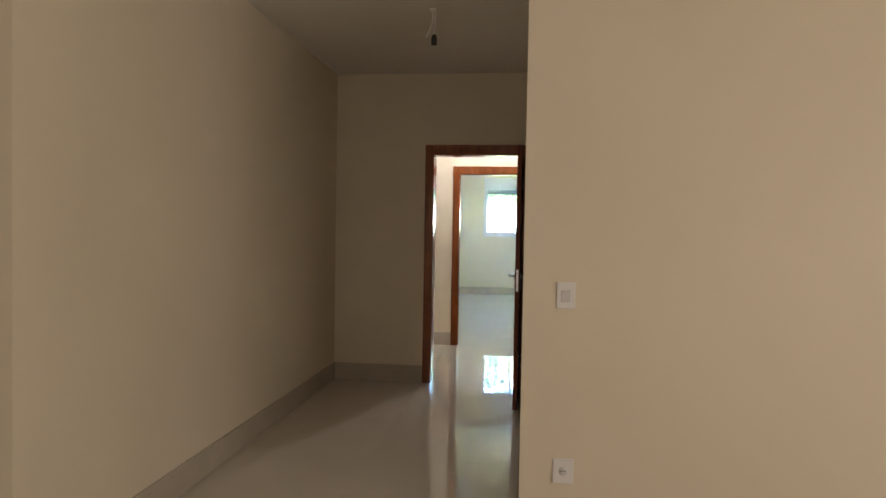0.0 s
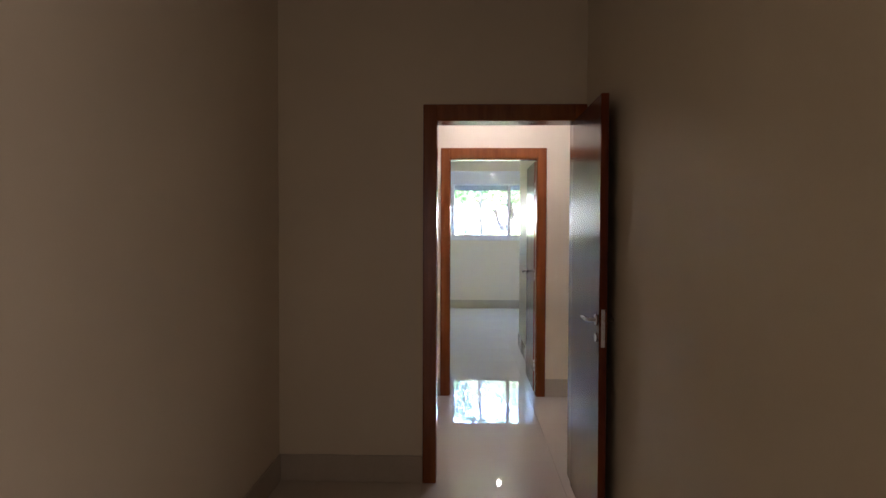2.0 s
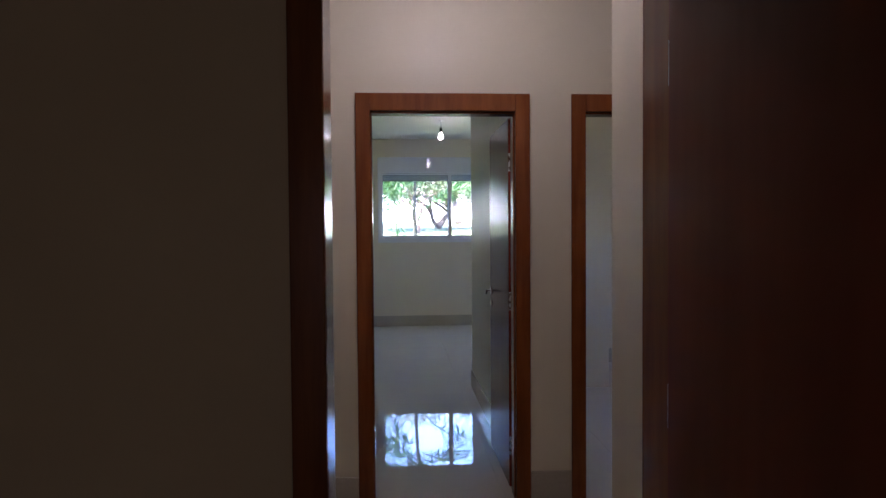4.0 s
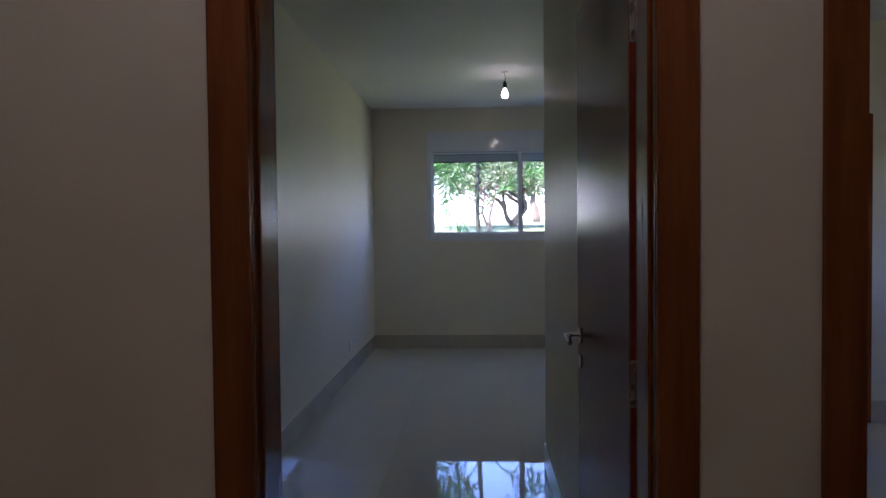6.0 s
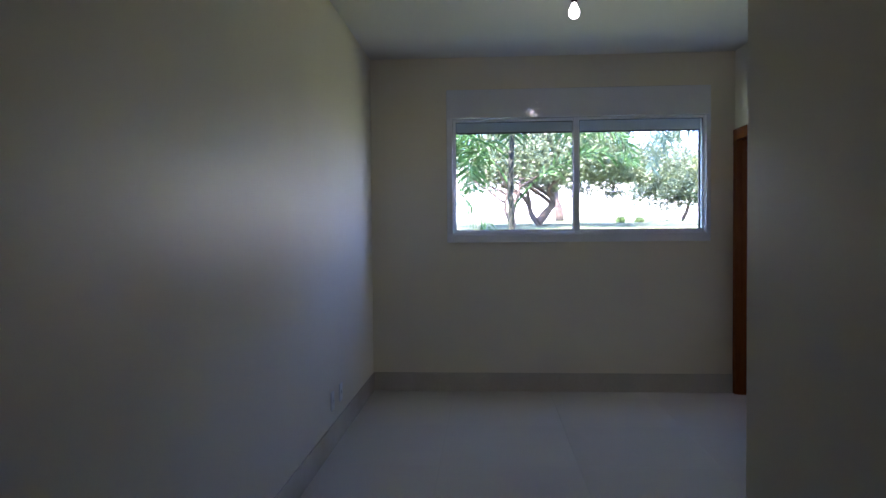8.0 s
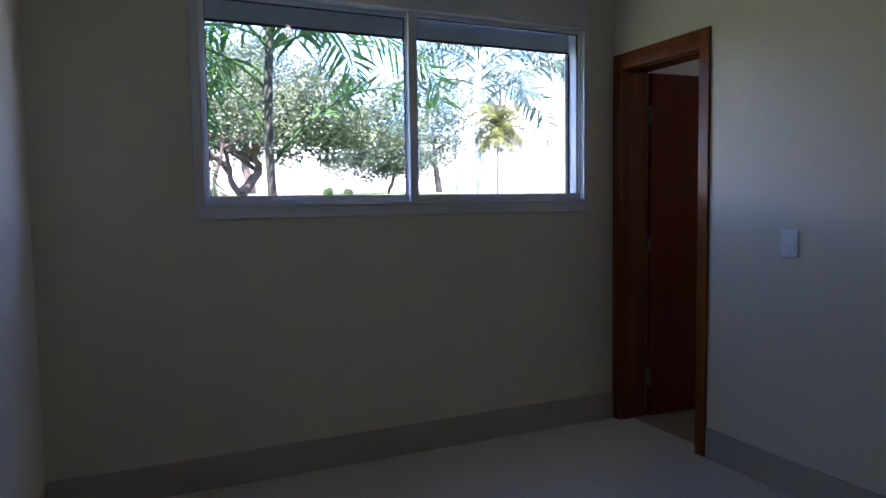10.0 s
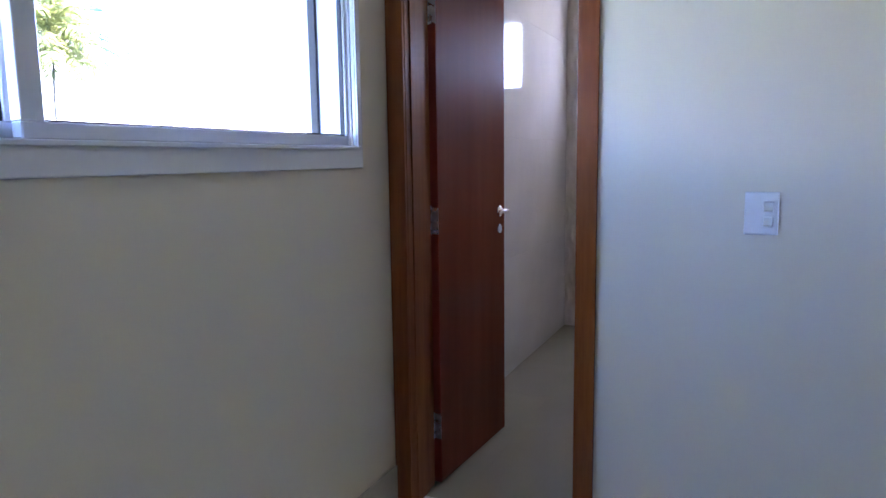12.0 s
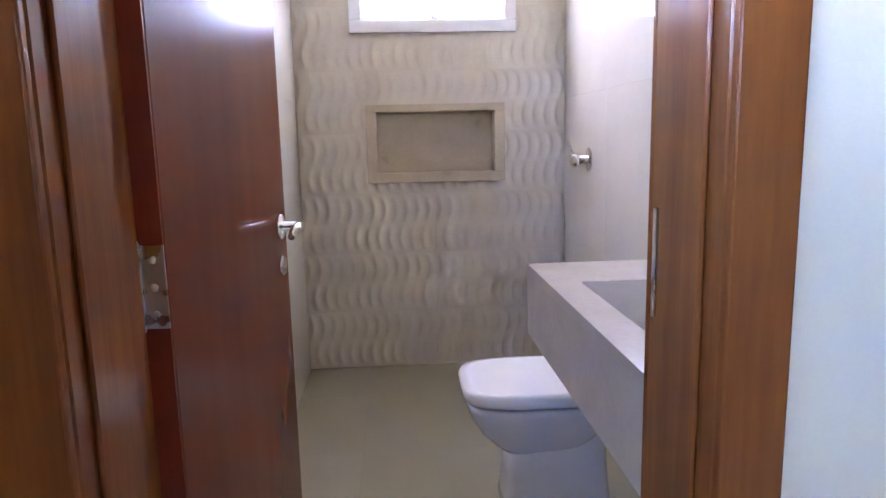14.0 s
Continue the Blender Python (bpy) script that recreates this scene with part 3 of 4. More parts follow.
# ---- hanging lamps ----
def pendant(name, label, at, lit, drop, glow=None):
    """A lamp holder on its flex below the ceiling, with or without a bulb."""
    x, y, z = at
    ob = thing(name, label, "lamp", at)
    bm = bmesh.new()
    tube(bm, [(0, 0, drop), (0.004, 0.002, drop * 0.6), (-0.003, 0, drop * 0.3), (0, 0, 0.05)], 0.0032, 6)
    part("flex", bm, DARK if lit else WHITE, ob)
    bm = bmesh.new()
    lathe(bm, [(0.004, 0.062), (0.012, 0.060), (0.016, 0.045), (0.0185, 0.04), (0.0185, 0.0), (0.015, -0.004), (0.001, -0.005)], (0, 0, 0), "z", 18)
    part("lamp_holder", bm, DARK, ob, "black plastic lamp holder")
    if lit:
        bm = bmesh.new()
        lathe(bm, [(0.012, 0.0), (0.013, -0.012), (0.020, -0.026), (0.0285, -0.044), (0.031, -0.058), (0.029, -0.071), (0.022, -0.083), (0.012, -0.090), (0.001, -0.092)], (0, 0, 0), "z", 22)
        part("bulb", bm, glow or LIT, ob, "lit white bulb")
    else:
        bm = bmesh.new()
        tube(bm, [(0.0, 0.0, 0.30), (-0.012, 0.0, 0.22), (-0.010, 0, 0.15), (-0.03, 0.0, 0.085), (-0.052, 0.0, 0.045)], 0.0035, 6)
        tube(bm, [(0.0, 0.0, 0.30), (0.008, 0.004, 0.2), (0.004, 0.002, 0.12), (0.004, 0.0, 0.05)], 0.003, 6)
        part("loose_wire", bm, WHITE, ob, "loose white wires")
    lathe_bm = bmesh.new()
    lathe(lathe_bm, [(0.001, 0), (0.03, 0), (0.028, -0.008), (0.001, -0.012)], (0, 0, drop), "z", 16)
    part("ceiling_rose", lathe_bm, WHITE, ob)
    return ob


pendant("pendant_bulb", "lit bulb in a black holder below the bedroom ceiling", (0.787, 6.87, 2.655), True, HIGH - 2.655)
pendant("pendant_bulb", "lit bulb in a black holder in the second bedroom", (3.2, 3.9, 2.655), True, HIGH - 2.655, LIT_WARM)
# no bulb is visible in the hall; this one is added as its light source
pendant("pendant_bulb", "unseen lit bulb in a black holder, added to light the hall", (0.45, 1.1, 2.655), True, HIGH - 2.655, LIT_HALL)
pendant("lamp_holder_pendant", "empty black lamp holder with loose wires in the corridor", (0.315, -1.75, 2.58), False, HIGH - 2.58)


# ---- bathroom ----
def vanity(name, at, turn, label):
    """A stone vanity slab with deep apron and a carved basin; local x along the wall, back edge at y=0, front at -y."""
    ob = thing(name, label, "vanity", at, turn)
    w, d, top, low = 1.03, 0.53, 0.867, 0.668
    bx0, bx1, by0, by1 = 0.25, 0.80, -0.45, -0.12
    bm = bmesh.new()
    for a, b, c, e in ((0, w, by1, 0), (0, w, -d, by0), (0, bx0, by0, by1), (bx1, w, by0, by1)):
        box(bm, a, b, c, e, top - 0.02, top)
    part("countertop", bm, STONE, ob)
    part("apron", boxed(0, w, -d + 0.001, -d + 0.019, low, top - 0.0205, 0.001, 1), STONE, ob)
    part("apron", boxed(w - 0.02, w - 0.001, -d + 0.0195, 0, low, top - 0.0205, 0.001, 1), STONE, ob)
    part("apron", boxed(0.001, 0.02, -d + 0.0195, 0, low, top - 0.0205, 0.001, 1), STONE, ob)
    bm = bmesh.new()
    lo = [bm.verts.new(v) for v in ((bx0, by0, top - 0.02), (bx1, by0, top - 0.02), (bx1, by1, top - 0.02), (bx0, by1, top - 0.02))]
    hi = [bm.verts.new(v) for v in ((bx0, by0, top - 0.07), (bx1, by0, top - 0.07), (bx1, by1, top - 0.15), (bx0, by1, top - 0.15))]
    for k in range(4):
        bm.faces.new((lo[k], lo[(k + 1) % 4], hi[(k + 1) % 4], hi[k]))
    bm.faces.new(hi)
    part("basin", bm, STONE, ob, "carved stone basin")
    part("backsplash", boxed(0, w, -0.02, 0, top + 0.0005, top + 0.10, 0.002, 1), STONE, ob)
    return ob


vanity("vanity_counter", (3.511, 7.354, 0), 180, "cream stone vanity counter with carved basin")
vanity("vanity_counter", (2.482, 7.199, 0), 0, "cream stone vanity counter in the second bathroom")


def toilet(at, turn, label):
    """A floor-standing toilet; local -y is its front, back at y=0."""
    ob = thing("toilet", label, "toilet", at, turn)

    def ring(bm, w, front, back, z, n=44, sq=4.0):
        vs = []
        for k in range(n):
            t = 2 * math.pi * k / n
            cx, sx = math.cos(t), math.sin(t)
            e = 2 / sq
            x = w * abs(cx) ** e * (1 if cx > 0 else -1)
            y = abs(sx) ** e * (1 if sx > 0 else -1)
            vs.append(bm.verts.new((x, (front + back) / 2 + y * (back - front) / 2, z)))
        return vs

    def loft(rows):
        bm = bmesh.new()
        rs = [ring(bm, *r) for r in rows]
        for a, b in zip(rs, rs[1:]):
            for k in range(len(a)):
                bm.faces.new((a[k], a[(k + 1) % len(a)], b[(k + 1) % len(a)], b[k])).smooth = True
        bm.faces.new(list(reversed(rs[0])))
        bm.faces.new(rs[-1])
        return bm
    part("bowl", loft([(0.118, -0.580, -0.31, 0.212), (0.135, -0.610, -0.285, 0.238), (0.160, -0.648, -0.25, 0.28), (0.178, -0.676, -0.215, 0.325), (0.187, -0.689, -0.18, 0.362), (0.188, -0.692, -0.165, 0.378), (0.182, -0.686, -0.17, 0.384)]), CERAM, ob)
    part("pedestal", loft([(0.150, -0.575, -0.215, 0.001), (0.146, -0.570, -0.22, 0.03), (0.136, -0.562, -0.228, 0.12), (0.130, -0.556, -0.232, 0.205), (0.125, -0.50, -0.225, 0.25), (0.118, -0.38, -0.20, 0.285), (0.118, -0.33, -0.15, 0.32), (0.12, -0.30, -0.13, 0.355), (0.115, -0.295, -0.135, 0.36)]), CERAM, ob)
    part("seat", loft([(0.170, -0.670, -0.165, 0.3855), (0.171, -0.671, -0.165, 0.389), (0.170, -0.670, -0.165, 0.393)]), GREY, ob)
    part("lid", loft([(0.189, -0.697, -0.15, 0.3935), (0.193, -0.703, -0.145, 0.397), (0.195, -0.706, -0.145, 0.424), (0.191, -0.700, -0.15, 0.433), (0.175, -0.675, -0.17, 0.4365)]), CERAM, ob, "closed white lid")
    for x in (-0.07, 0.07):
        bm = bmesh.new()
        tube(bm, [(x - 0.015, -0.125, 0.405), (x + 0.015, -0.125, 0.405)], 0.011, 10)
        part("lid_hinge", bm, STEEL, ob)
    bm = bmesh.new()
    lathe(bm, [(0.001, 0.004), (0.008, 0.003), (0.009, 0.0)], (-0.169, -0.30, 0.03), "x", 10)
    part("bolt_cap", bm, GREY, ob)
    return ob


toilet((3.81, 7.345, 0), 180, "white ceramic toilet with closed lid beside the vanity")
toilet((3.86, 7.199, 0), 0, "white ceramic toilet in the second bathroom")


def shower_valve(at, k=1.6):
    ob = thing("shower_valve", "chrome lever shower valve on the tiled wall", "valve", at, 180)
    bm = bmesh.new()
    lathe(bm, [(0.001, 0), (0.046 * k, 0), (0.044 * k, -0.006 * k), (0.02 * k, -0.012 * k), (0.012 * k, -0.014 * k), (0.012 * k, -0.045 * k), (0.001, -0.045 * k)], (0, 0, 0), "y", 28)
    part("cover_plate", bm, CHROME, ob)
    bm = bmesh.new()
    lathe(bm, [(0.001, -0.036 * k), (0.019 * k, -0.038 * k), (0.021 * k, -0.048 * k), (0.016 * k, -0.058 * k), (0.001, -0.06 * k)], (0, 0, 0), "y", 20)
    part("hub", bm, CHROME, ob)
    bm = bmesh.new()
    tube(bm, [(-0.022, -0.078, 0), (0.022, -0.078, 0)], [0.008, 0.008], 10)
    tube(bm, [(0, -0.080, 0.004), (0, -0.088, 0.03), (0, -0.098, 0.062), (0, -0.104, 0.092)], [0.008, 0.0062, 0.005, 0.004], 10)
    part("lever", bm, CHROME, ob, "slim upright chrome lever")


shower_valve((4.76, 7.34, 1.10))


def niche():
    ob = thing("shower_niche", "beige stone lined recessed niche in the shower wall", "niche", (5.21, 8.025, 0), -90, kind="structure")
    a0, a1, z0, z1, f = -0.355, 0.355, 0.987, 1.385, 0.052
    for p, q, r, s in ((a0, a1, z0, z0 + f), (a0, a1, z1 - f + 0.014, z1), (a0, a0 + f, z0 + f, z1 - f + 0.014), (a1 - f, a1, z0 + f, z1 - f + 0.014)):
        part("frame", boxed(p, q, -0.014, 0.012, r, s, 0.003), NICHE, ob)
    part("back_panel", boxed(-0.324, 0.324, 0.100, 0.205, 1.012, 1.361), NICHE, ob)
    for p, q, r, s in ((-0.324, -0.306, 1.03, 1.345), (0.306, 0.324, 1.03, 1.345), (-0.324, 0.324, 1.012, 1.03), (-0.324, 0.324, 1.345, 1.361)):
        part("lining", boxed(p, q, 0.0125, 0.0995, r, s), NICHE, ob)


niche()


# ---- outdoors ----
def ground_height(x, y):
    d = max(0.0, y - 9.6)
    h = -0.25 + 1.68 * (1 - math.exp(-(d / 3.6) ** 1.6)) + 0.021 * max(0, y - 15)
    return min(h, 2.1) + 0.03 * noise.noise((x * 0.3, y * 0.3, 0))


def outdoor_ground():
    xs = [-1500, -400, -120, -60, -40, -30] + [-24 + k * 1.0 for k in range(61)] + [45, 60, 120, 400, 1500]
    ys = [-1500, -300, -60, -20] + [8.9 + 0.6 * k for k in range(34)] + [31, 34, 38, 45, 60, 100, 300, 1500]
    bm = bmesh.new()
    grid = [[bm.verts.new((x, y, ground_height(x, y))) for x in xs] for y in ys]
    for a, b in zip(grid, grid[1:]):
        for k in range(len(xs) - 1):
            bm.faces.new((a[k], a[k + 1], b[k + 1], b[k])).smooth = True
    structure("ground", bm, GRASS, "sunlit green lawn rising away from the house", "lawn")


outdoor_ground()


def frond(bm, base, yaw, rise, length, droop, leaflet, width, rng, pairs=44, bare=0.14, plume=0.3):
    """A feathered palm leaf: an arching rib, bare at its foot, with leaflets that stand off on all sides and droop."""
    d = Vector((math.cos(yaw), math.sin(yaw), 0))
    side = Vector((-d.y, d.x, 0))
    rib, p, ang = [], Vector(base), rise
    for k in range(15):
        rib.append(p.copy())
        p = p + (d * math.cos(ang) + Vector((0, 0, math.sin(ang)))) * (length / 14)
        ang -= droop / 14 * (0.5 + k / 14)
    tube(bm, rib, [0.012 * (1 - k / 16) + 0.002 for k in range(15)], 5)
    for k in range(pairs):
        u = bare + (1 - bare) * k / (pairs - 1)
        f = u * 13.999
        i = min(int(f), 13)
        c = rib[i].lerp(rib[i + 1], f - i)
        t = (rib[i + 1] - rib[i]).normalized()
        over = side.cross(t).normalized()
        taper = (u - bare) / (1 - bare)
        ln = leaflet * (0.5 + 0.5 * math.sin(math.pi * min(1, 0.12 + taper * 0.92))) * rng.uniform(0.8, 1.15)
        for s in (-1, 1):
            out = (side * s * rng.uniform(0.7, 1.0) + t * rng.uniform(0.4, 0.75) + over * rng.uniform(-1, 1) * plume * 2.2).normalized()
            w = t.cross(out).cross(out).normalized() * width * 0.5
            q1 = c + out * ln * 0.3 + Vector((0, 0, -0.01 * ln))
            q2 = c + out * ln * 0.68 + Vector((0, 0, -0.09 * ln))
            tip = c + out * ln * 0.98 + Vector((0, 0, -0.27 * ln))
            v = [bm.verts.new(q) for q in (c, q1 + w, q2 + w * 0.8, tip, q2 - w * 0.8, q1 - w)]
            bm.faces.new((v[0], v[1], v[5]))
            bm.faces.new((v[1], v[2], v[4], v[5]))
            bm.faces.new((v[2], v[3], v[4]))


def palm(label, at, stem, radius, fronds, length, leaflet, width, mat, bark, seed, rise=(0.2, 1.25), droop=1.7, crown_low=0.5, bare=0.14, plume=0.3, single=()):
    rng = random.Random(seed)
    x, y = at
    z = ground_height(x, y) - 0.05
    ob = thing("palm_tree", label, "palm", (x, y, z))
    bm = bmesh.new()
    n = 14
    tube(bm, [(0.03 * math.sin(k * 0.5), 0.02 * math.cos(k * 0.4) - 0.02, stem * k / n) for k in range(n + 1)],
         [radius * (1.25 - 0.45 * k / n) * (1 + 0.06 * (k % 2)) for k in range(n + 1)], 10)
    part("trunk", bm, bark, ob)
    for k in range(fronds):
        u = (k + 0.5) / fronds
        bm = bmesh.new()
        frond(bm, (0.03 * math.sin(n * 0.5), 0, stem - crown_low * (1 - u)), k * 2.399 + rng.uniform(-0.2, 0.2), rise[0] + (rise[1] - rise[0]) * u, length * rng.uniform(0.85, 1.1), droop * rng.uniform(0.85, 1.2), leaflet, width, rng, 44, bare, plume)
        part("frond", bm, mat, ob)
    for yaw, z, up, ln, fall in single:
        bm = bmesh.new()
        frond(bm, (0, 0, z), yaw, up, ln, fall, leaflet * 0.85, width, rng, 40, 0.3, plume)
        part("frond", bm, mat, ob)
    return ob


palm("slender green feather palm close outside the window", (0.56, 9.98), 3.0, 0.032, 15, 1.45, 0.36, 0.022, PALM, PALMBARK, 3, rise=(0.45, 1.45), droop=2.1, crown_low=0.4, bare=0.16, plume=0.32,
     single=((3.0, 2.6, 0.9, 1.5, 3.2), (2.5, 2.7, 1.0, 1.6, 3.0), (2.9, 1.95, 1.25, 1.5, 3.2), (3.4, 2.3, 0.8, 1.4, 3.3), (2.2, 2.4, 0.7, 1.2, 3.2), (0.05, 1.84, 0.95, 1.45, 1.6)))
palm("palm with a pale trunk and drooping blue-green fronds", (3.74, 13.1), 2.5, 0.06, 12, 1.5, 0.36, 0.026, PALMBLUE, PALEBARK, 5, rise=(0.3, 1.4), droop=2.3, plume=0.4,
     single=((-0.35, 1.75, 0.8, 1.75, 1.3), (3.3, 2.35, 0.7, 1.5, 3.4)))
palm("small yellowish palm on a thin stem", (3.08, 11.4), 1.95, 0.008, 30, 0.32, 0.11, 0.008, PALMYELLOW, PALMBARK, 7, rise=(-0.3, 1.4), droop=1.6, crown_low=0.15, plume=0.4)
palm("green feather palm beside the window", (-1.15, 11.2), 1.7, 0.045, 12, 2.0, 0.40, 0.022, PALM, PALMBARK, 11, rise=(0.7, 1.45), droop=2.3, crown_low=0.3, bare=0.25)


def tree(label, at, seed, trunks, crown_at, crown_size, leaves, leaf=0.16, mat=None):
    """A crooked tree: tapered trunks that fork into limbs, and a crown of small leaves in uneven clumps."""
    rng = random.Random(seed)
    x, y = at
    z = ground_height(x, y) - 0.05
    ob = thing("tree", label, "tree", (x, y, z))
    ends = []
    for k, (lean, turn, r, h) in enumerate(trunks):
        bm = bmesh.new()
        d = Vector((math.cos(turn), math.sin(turn), 0))
        pts, p = [], Vector((0.06 * k, 0, 0))
        for i in range(9):
            pts.append(p.copy())
            p = p + (d * lean * (0.5 + 0.9 * math.sin(i * 0.9 + k)) + Vector((0, 0, 1))) * (h / 8) + Vector((rng.uniform(-0.05, 0.05), rng.uniform(-0.05, 0.05), 0))
        tube(bm, pts, [r * (1.35 - 0.8 * i / 8) for i in range(9)], 9)
        trunk = part("trunk", bm, BARK, ob)
        for j in range(4):
            bm = bmesh.new()
            q = pts[4 + j].copy()
            a = turn + rng.uniform(-2.2, 2.2)
            limb = [q.copy()]
            for i in range(6):
                q = q + Vector((math.cos(a) * 0.26, math.sin(a) * 0.26, rng.uniform(0.06, 0.26))) * (crown_size[0] / 2.6)
                a += rng.uniform(-0.35, 0.35)
                limb.append(q.copy())
            tube(bm, limb, [r * 0.55 * (1 - 0.8 * i / 6) + 0.008 for i in range(7)], 6)
            part("limb", bm, BARK, trunk)
            ends.append(q.copy())
    cx, cy, cz = crown_at
    clumps = []
    for k in range(120):
        v = Vector((rng.gauss(0, 0.5), rng.gauss(0, 0.5), rng.gauss(0, 0.45)))
        if v.length > 1.05:
            v *= 1.0 / v.length
        clumps.append((Vector((cx + v.x * crown_size[0], cy + v.y * crown_size[1], cz + v.z * crown_size[2])), rng.uniform(0.3, 0.75) * crown_size[2] * 0.6))
    clumps += [(e, rng.uniform(0.3, 0.6)) for e in ends]
    verts, faces = [], []
    for k in range(leaves):
        c, r = clumps[rng.randrange(len(clumps))]
        o = Vector((rng.gauss(0, 1), rng.gauss(0, 1), rng.gauss(0, 0.7)))
        p = c + o * (r / max(1.0, o.length * 0.85))
        a = Vector((rng.uniform(-1, 1), rng.uniform(-1, 1), rng.uniform(-0.5, 0.5))).normalized() * leaf * rng.uniform(0.6, 1.2)
        b = a.cross(Vector((rng.uniform(-1, 1), rng.uniform(-1, 1), rng.uniform(-1, 1)))).normalized() * leaf * 0.32
        i = len(verts)
        verts += [p - a * 0.5, p + b, p + a * 0.5, p - b]
        faces.append((i, i + 1, i + 2, i + 3))
    me = bpy.data.meshes.new("crown")
    me.from_pydata([tuple(v) for v in verts], [], faces)
    me.materials.append(mat or CANOPY)
    crown = new("crown", me)
    crown.parent = ob
    return ob


tree("crooked spreading tree with a forked trunk on the lawn", (1.39, 17.6), 21, ((0.75, 0.3, 0.08, 1.0), (0.5, 2.6, 0.055, 0.9)), (1.25, 0.3, 1.5), (2.1, 1.7, 0.75), 31000, 0.075)
tree("thin double-trunked tree on the lawn", (0.76, 16.2), 22, ((0.2, 0.2, 0.035, 1.2), (0.25, 2.9, 0.03, 1.2)), (-0.3, 0.6, 1.75), (1.3, 1.3, 0.75), 14000, 0.075)
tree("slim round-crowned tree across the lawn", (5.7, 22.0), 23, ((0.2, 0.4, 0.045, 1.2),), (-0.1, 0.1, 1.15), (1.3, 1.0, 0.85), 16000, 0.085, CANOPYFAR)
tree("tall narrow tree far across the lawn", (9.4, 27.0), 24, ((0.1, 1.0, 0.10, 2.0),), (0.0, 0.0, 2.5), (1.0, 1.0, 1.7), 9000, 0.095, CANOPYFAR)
tree("leafy tree at the edge of the lawn", (-4.2, 20.5), 25, ((0.3, 0.7, 0.12, 1.5),), (0.6, 0.0, 3.0), (2.5, 2.2, 1.4), 16000, 0.095)
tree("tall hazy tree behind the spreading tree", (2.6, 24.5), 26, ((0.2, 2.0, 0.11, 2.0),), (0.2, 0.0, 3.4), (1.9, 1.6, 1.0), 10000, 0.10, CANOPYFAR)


def shrub(at, size, seed):
    rng = random.Random(seed)
    x, y = at
    ob = thing("shrub", "small green shrub on the lawn", "shrub", (x, y, ground_height(x, y) - 0.02))
    bm = bmesh.new()
    for k in range(5):
        a = rng.uniform(0, 6.28)
        tube(bm, [(0, 0, 0), (0.3 * size * math.cos(a), 0.3 * size * math.sin(a), 0.6 * size)], [0.012, 0.005], 5)
    part("stem", bm, BARK, ob)
    verts, faces = [], []
    for k in range(260):
        p = Vector((rng.gauss(0, 0.33), rng.gauss(0, 0.33), 0.55 + rng.gauss(0, 0.25))) * size
        a = Vector((rng.uniform(-1, 1), rng.uniform(-1, 1), rng.uniform(-0.6, 0.9))).normalized() * 0.33 * size
        b = a.cross(Vector((rng.uniform(-1, 1), rng.uniform(-1, 1), 0.3))).normalized() * 0.09 * size
        i = len(verts)
        verts += [p - a, p + b, p + a, p - b]
        faces.append((i, i + 1, i + 2, i + 3))
    me = bpy.data.meshes.new("foliage")
    me.from_pydata([tuple(v) for v in verts], [], faces)
    me.materials.append(SHRUB)
    new("foliage", me).parent = ob


shrub((3.75, 20.6), 0.17, 31)
shrub((4.3, 20.9), 0.16, 32)


def boundary_wall():
    ob = thing("boundary_wall", "long pale rendered boundary wall in full sun", "wall", (0, 36, 1.2), kind="structure")
    for k in range(16):
        part("panel", boxed(-40 + k * 5.0, -35.05 + k * 5.0, 0, 0.15, -0.5, 3.4, 0.01, 1), RENDERED, ob)
    part("coping", boxed(-40, 40, -0.05, 0.2, 3.405, 3.5, 0.01, 1), RENDERED, ob)


boundary_wall()


def far_house():
    ob = thing("house", "pale two-storey house with dark windows beyond the lawn", "house", (21, 30, 1.4), 20)
    part("wall", boxed(-5, 5, 0, 7, -1, 5.6, 0.02, 1), RENDERED, ob)
    part("roof", boxed(-5.4, 5.4, -0.4, 7.4, 5.6, 5.9, 0.05, 1), RENDERED, ob)
    for x, z, w, h in ((0.1, 0.95, 0.24, 0.6), (1.0, 0.95, 0.24, 0.6), (2.2, 0.1, 0.5, 1.4), (2.75, 0.1, 0.26, 1.4), (3.6, 1.15, 0.3, 0.45), (-2.0, 3.6, 0.42, 0.5)):
        win = part("window", boxed(x - w / 2, x + w / 2, -0.03, -0.005, z, z + h), RENDERED, ob)
        part("pane", boxed(x - w / 2 + 0.02, x + w / 2 - 0.02, -0.05, -0.031, z + 0.02, z + h - 0.02), GASKET, win)


far_house()


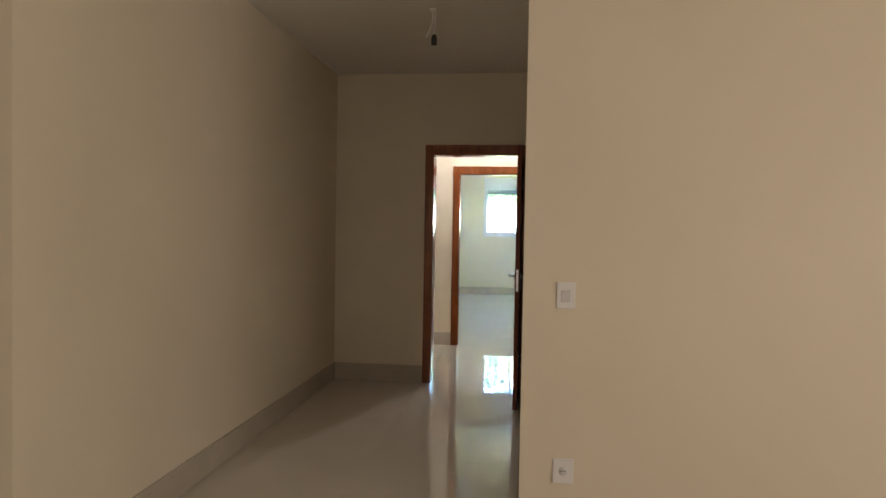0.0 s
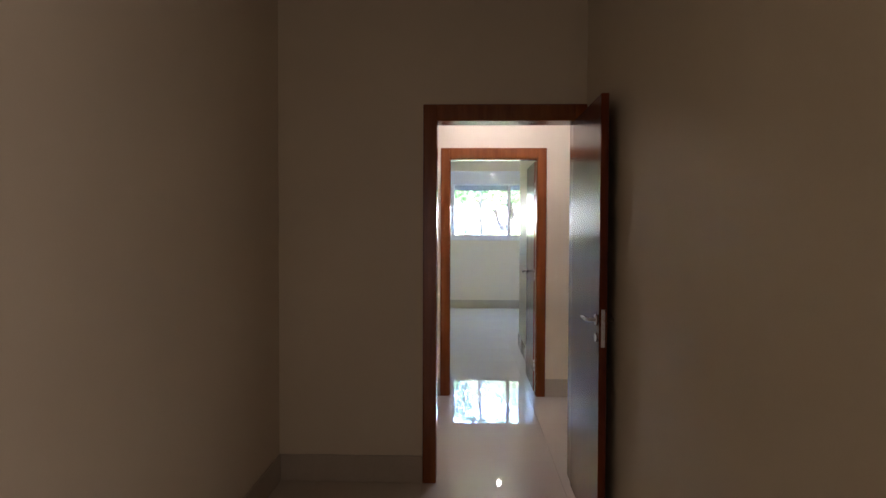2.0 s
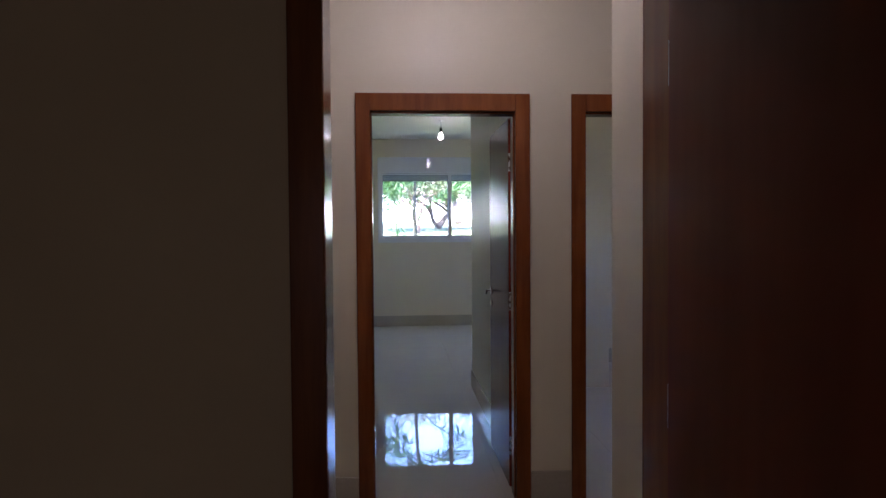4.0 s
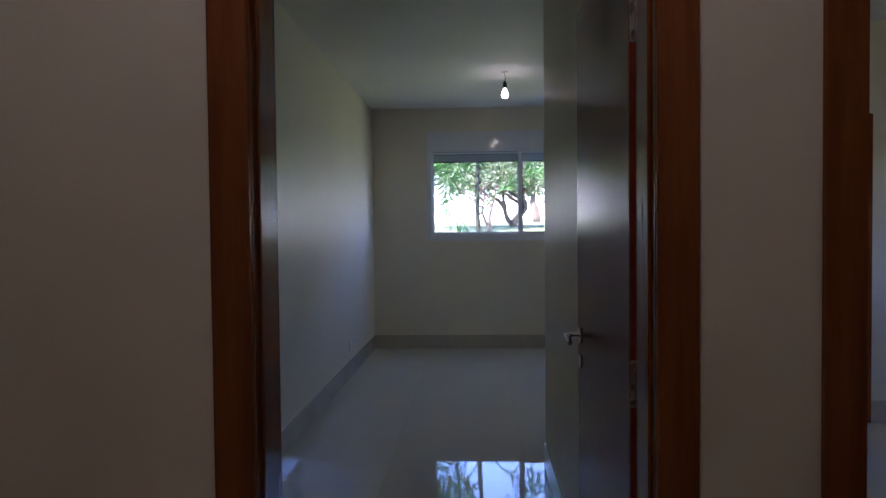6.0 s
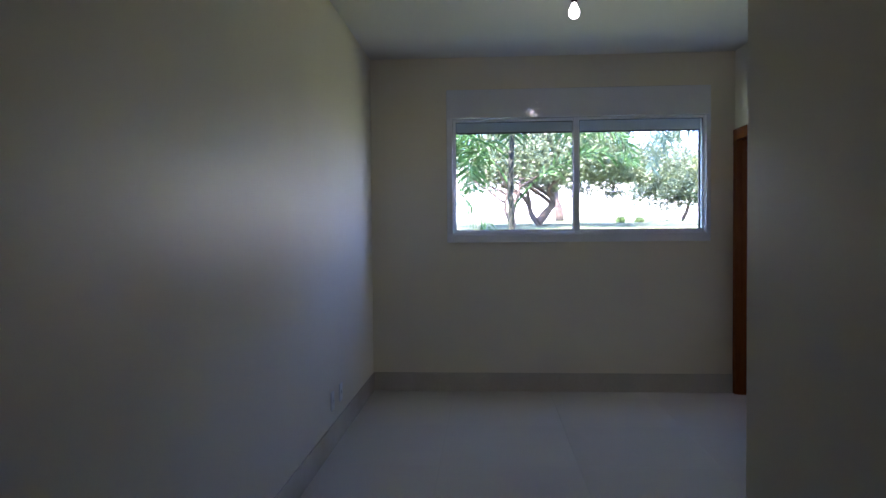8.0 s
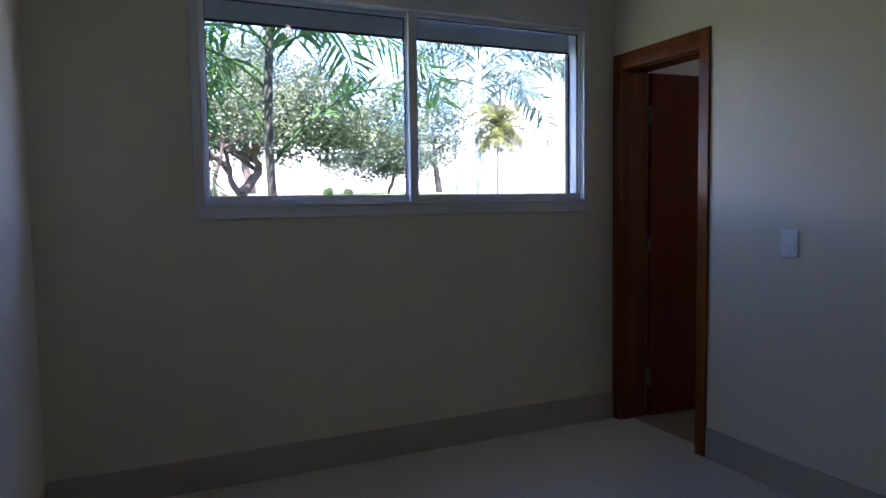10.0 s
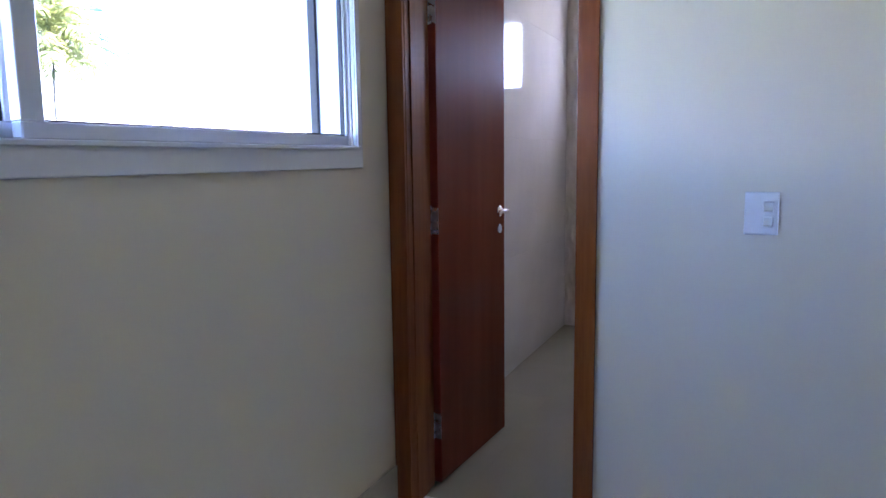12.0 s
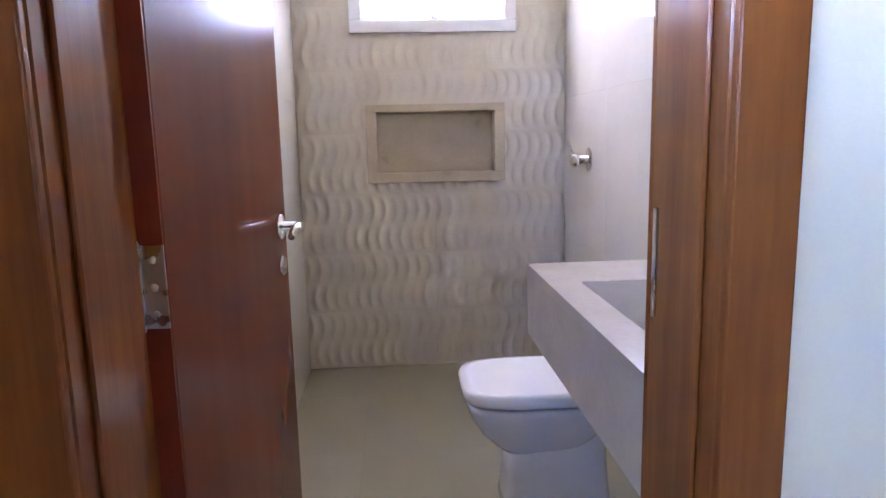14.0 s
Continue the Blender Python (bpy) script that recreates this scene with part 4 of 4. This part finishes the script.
# ---- bathroom wall tiles ----
def tile_data(name, u, v, material, relief=False):
    """One tile in its own plane: u along x, v along z, front at -y."""
    bm = bmesh.new()
    if relief:
        nu, nv = 84, 40
        rows = []
        for j in range(nv + 1):
            row = []
            for i in range(nu + 1):
                a, b = u * i / nu, v * j / nv
                edge = min(1.0, min(a, u - a, b, v - b) / 0.02)
                bend = 0.019 * math.sin(2 * math.pi * b / (v / 1.0))
                ph = 2 * math.pi * (a + bend) / (u / 12)
                crest = (0.5 + 0.5 * math.sin(ph)) ** 2.2
                swell = 0.04 + 0.96 * abs(math.sin(2 * math.pi * b / v)) ** 1.1 * (0.75 + 0.25 * math.sin(2 * math.pi * a / u * 2 + 1.0))
                row.append(bm.verts.new((a, -0.002 - 0.0145 * edge * crest * swell, b)))
            rows.append(row)
        for p, q in zip(rows, rows[1:]):
            for i in range(nu):
                bm.faces.new((p[i], p[i + 1], q[i + 1], q[i])).smooth = True
    else:
        box(bm, 0, u, 0, 0.008, 0, v, 0.0003, 1)
    bmesh.ops.recalc_face_normals(bm, faces=bm.faces)
    me = bpy.data.meshes.new(name)
    bm.to_mesh(me)
    bm.free()
    me.materials.append(material)
    return me


def lay(name, me, parent, m):
    ob = new(name, me)
    ob.matrix_world = m
    ob.parent = parent
    ob.matrix_parent_inverse = parent.matrix_world.inverted()
    return ob


east = bpy.data.objects["wall_bathroom_east"]
U, V = 0.695, 0.311


def clipped_relief(a0, a1, z0, z1, base):
    """A relief tile cut to fit round the window or the niche."""
    me = base.copy()
    bm = bmesh.new()
    bm.from_mesh(me)
    for co, no in (((a0, 0, 0), (-1, 0, 0)), ((a1, 0, 0), (1, 0, 0)), ((0, 0, z0), (0, 0, -1)), ((0, 0, z1), (0, 0, 1))):
        bmesh.ops.bisect_plane(bm, geom=bm.verts[:] + bm.edges[:] + bm.faces[:], plane_co=co, plane_no=no, clear_outer=True)
    bm.to_mesh(me)
    bm.free()
    return me


relief = tile_data("tile", U - 0.0015, V - 0.0015, WAVE, True)
gaps = ((7.655, 8.405, 1.775, 2.335), (7.70, 8.35, 1.012, 1.361))
for col in range(2):
    y_top = 8.735 - col * U
    for row in range(9):
        zb = row * V
        if zb >= HIGH - 0.02:
            continue
        m = pose(5.2215, y_top, zb, 0, 0, -90)
        cuts = [g for g in gaps if g[0] < y_top and g[1] > y_top - U and g[2] < zb + V and g[3] > zb]
        if not cuts:
            lay("tile", relief, east, m)
            continue
        g0, g1, gz0, gz1 = cuts[0]
        a0, a1 = max(0, y_top - g1), min(U, y_top - g0)
        z0, z1 = max(0, gz0 - zb), min(V, gz1 - zb)
        for r in ((0, a0, 0, V), (a1, U, 0, V), (a0, a1, 0, z0), (a0, a1, z1, V)):
            if r[1] - r[0] > 0.004 and r[3] - r[2] > 0.004:
                lay("tile", clipped_relief(*r, relief), east, m)

plain = tile_data("tile", 0.6998, 0.6998, FLAT)
for host, y, turn, x_from in (("wall_bathroom_north", 8.7265, 0, 2.465), ("wall_bathroom_south", 7.3535, 180, 5.21)):
    for i in range(4):
        for j in range(4):
            x = x_from + i * 0.7 * (1 if turn == 0 else -1)
            lay("tile", plain, bpy.data.objects[host], pose(x, y, j * 0.7, 0, 0, turn))

# ---- floor tiles ----
square = tile_data("tile", 0.7993, 0.7993, TILE)
bath_square = tile_data("tile", 0.5998, 0.5998, BATHFLOOR)


def pave(x0, x1, y0, y1, me, step, skip=None):
    for i in range(int(math.ceil((x1 - x0) / step - 0.02))):
        for j in range(int(math.ceil((y1 - y0) / step - 0.02))):
            x, y = x0 + i * step, y0 + j * step
            if not (skip and x > skip[0] and y > skip[1]):
                lay("tile", me, floor, pose(x, y, 0, -90, 0, 0))


pave(-4.0, 5.2, -10.0, 8.8, square, 0.8, (2.39, 5.95))
pave(2.4, 5.4, 6.0, 8.7, bath_square, 0.6)
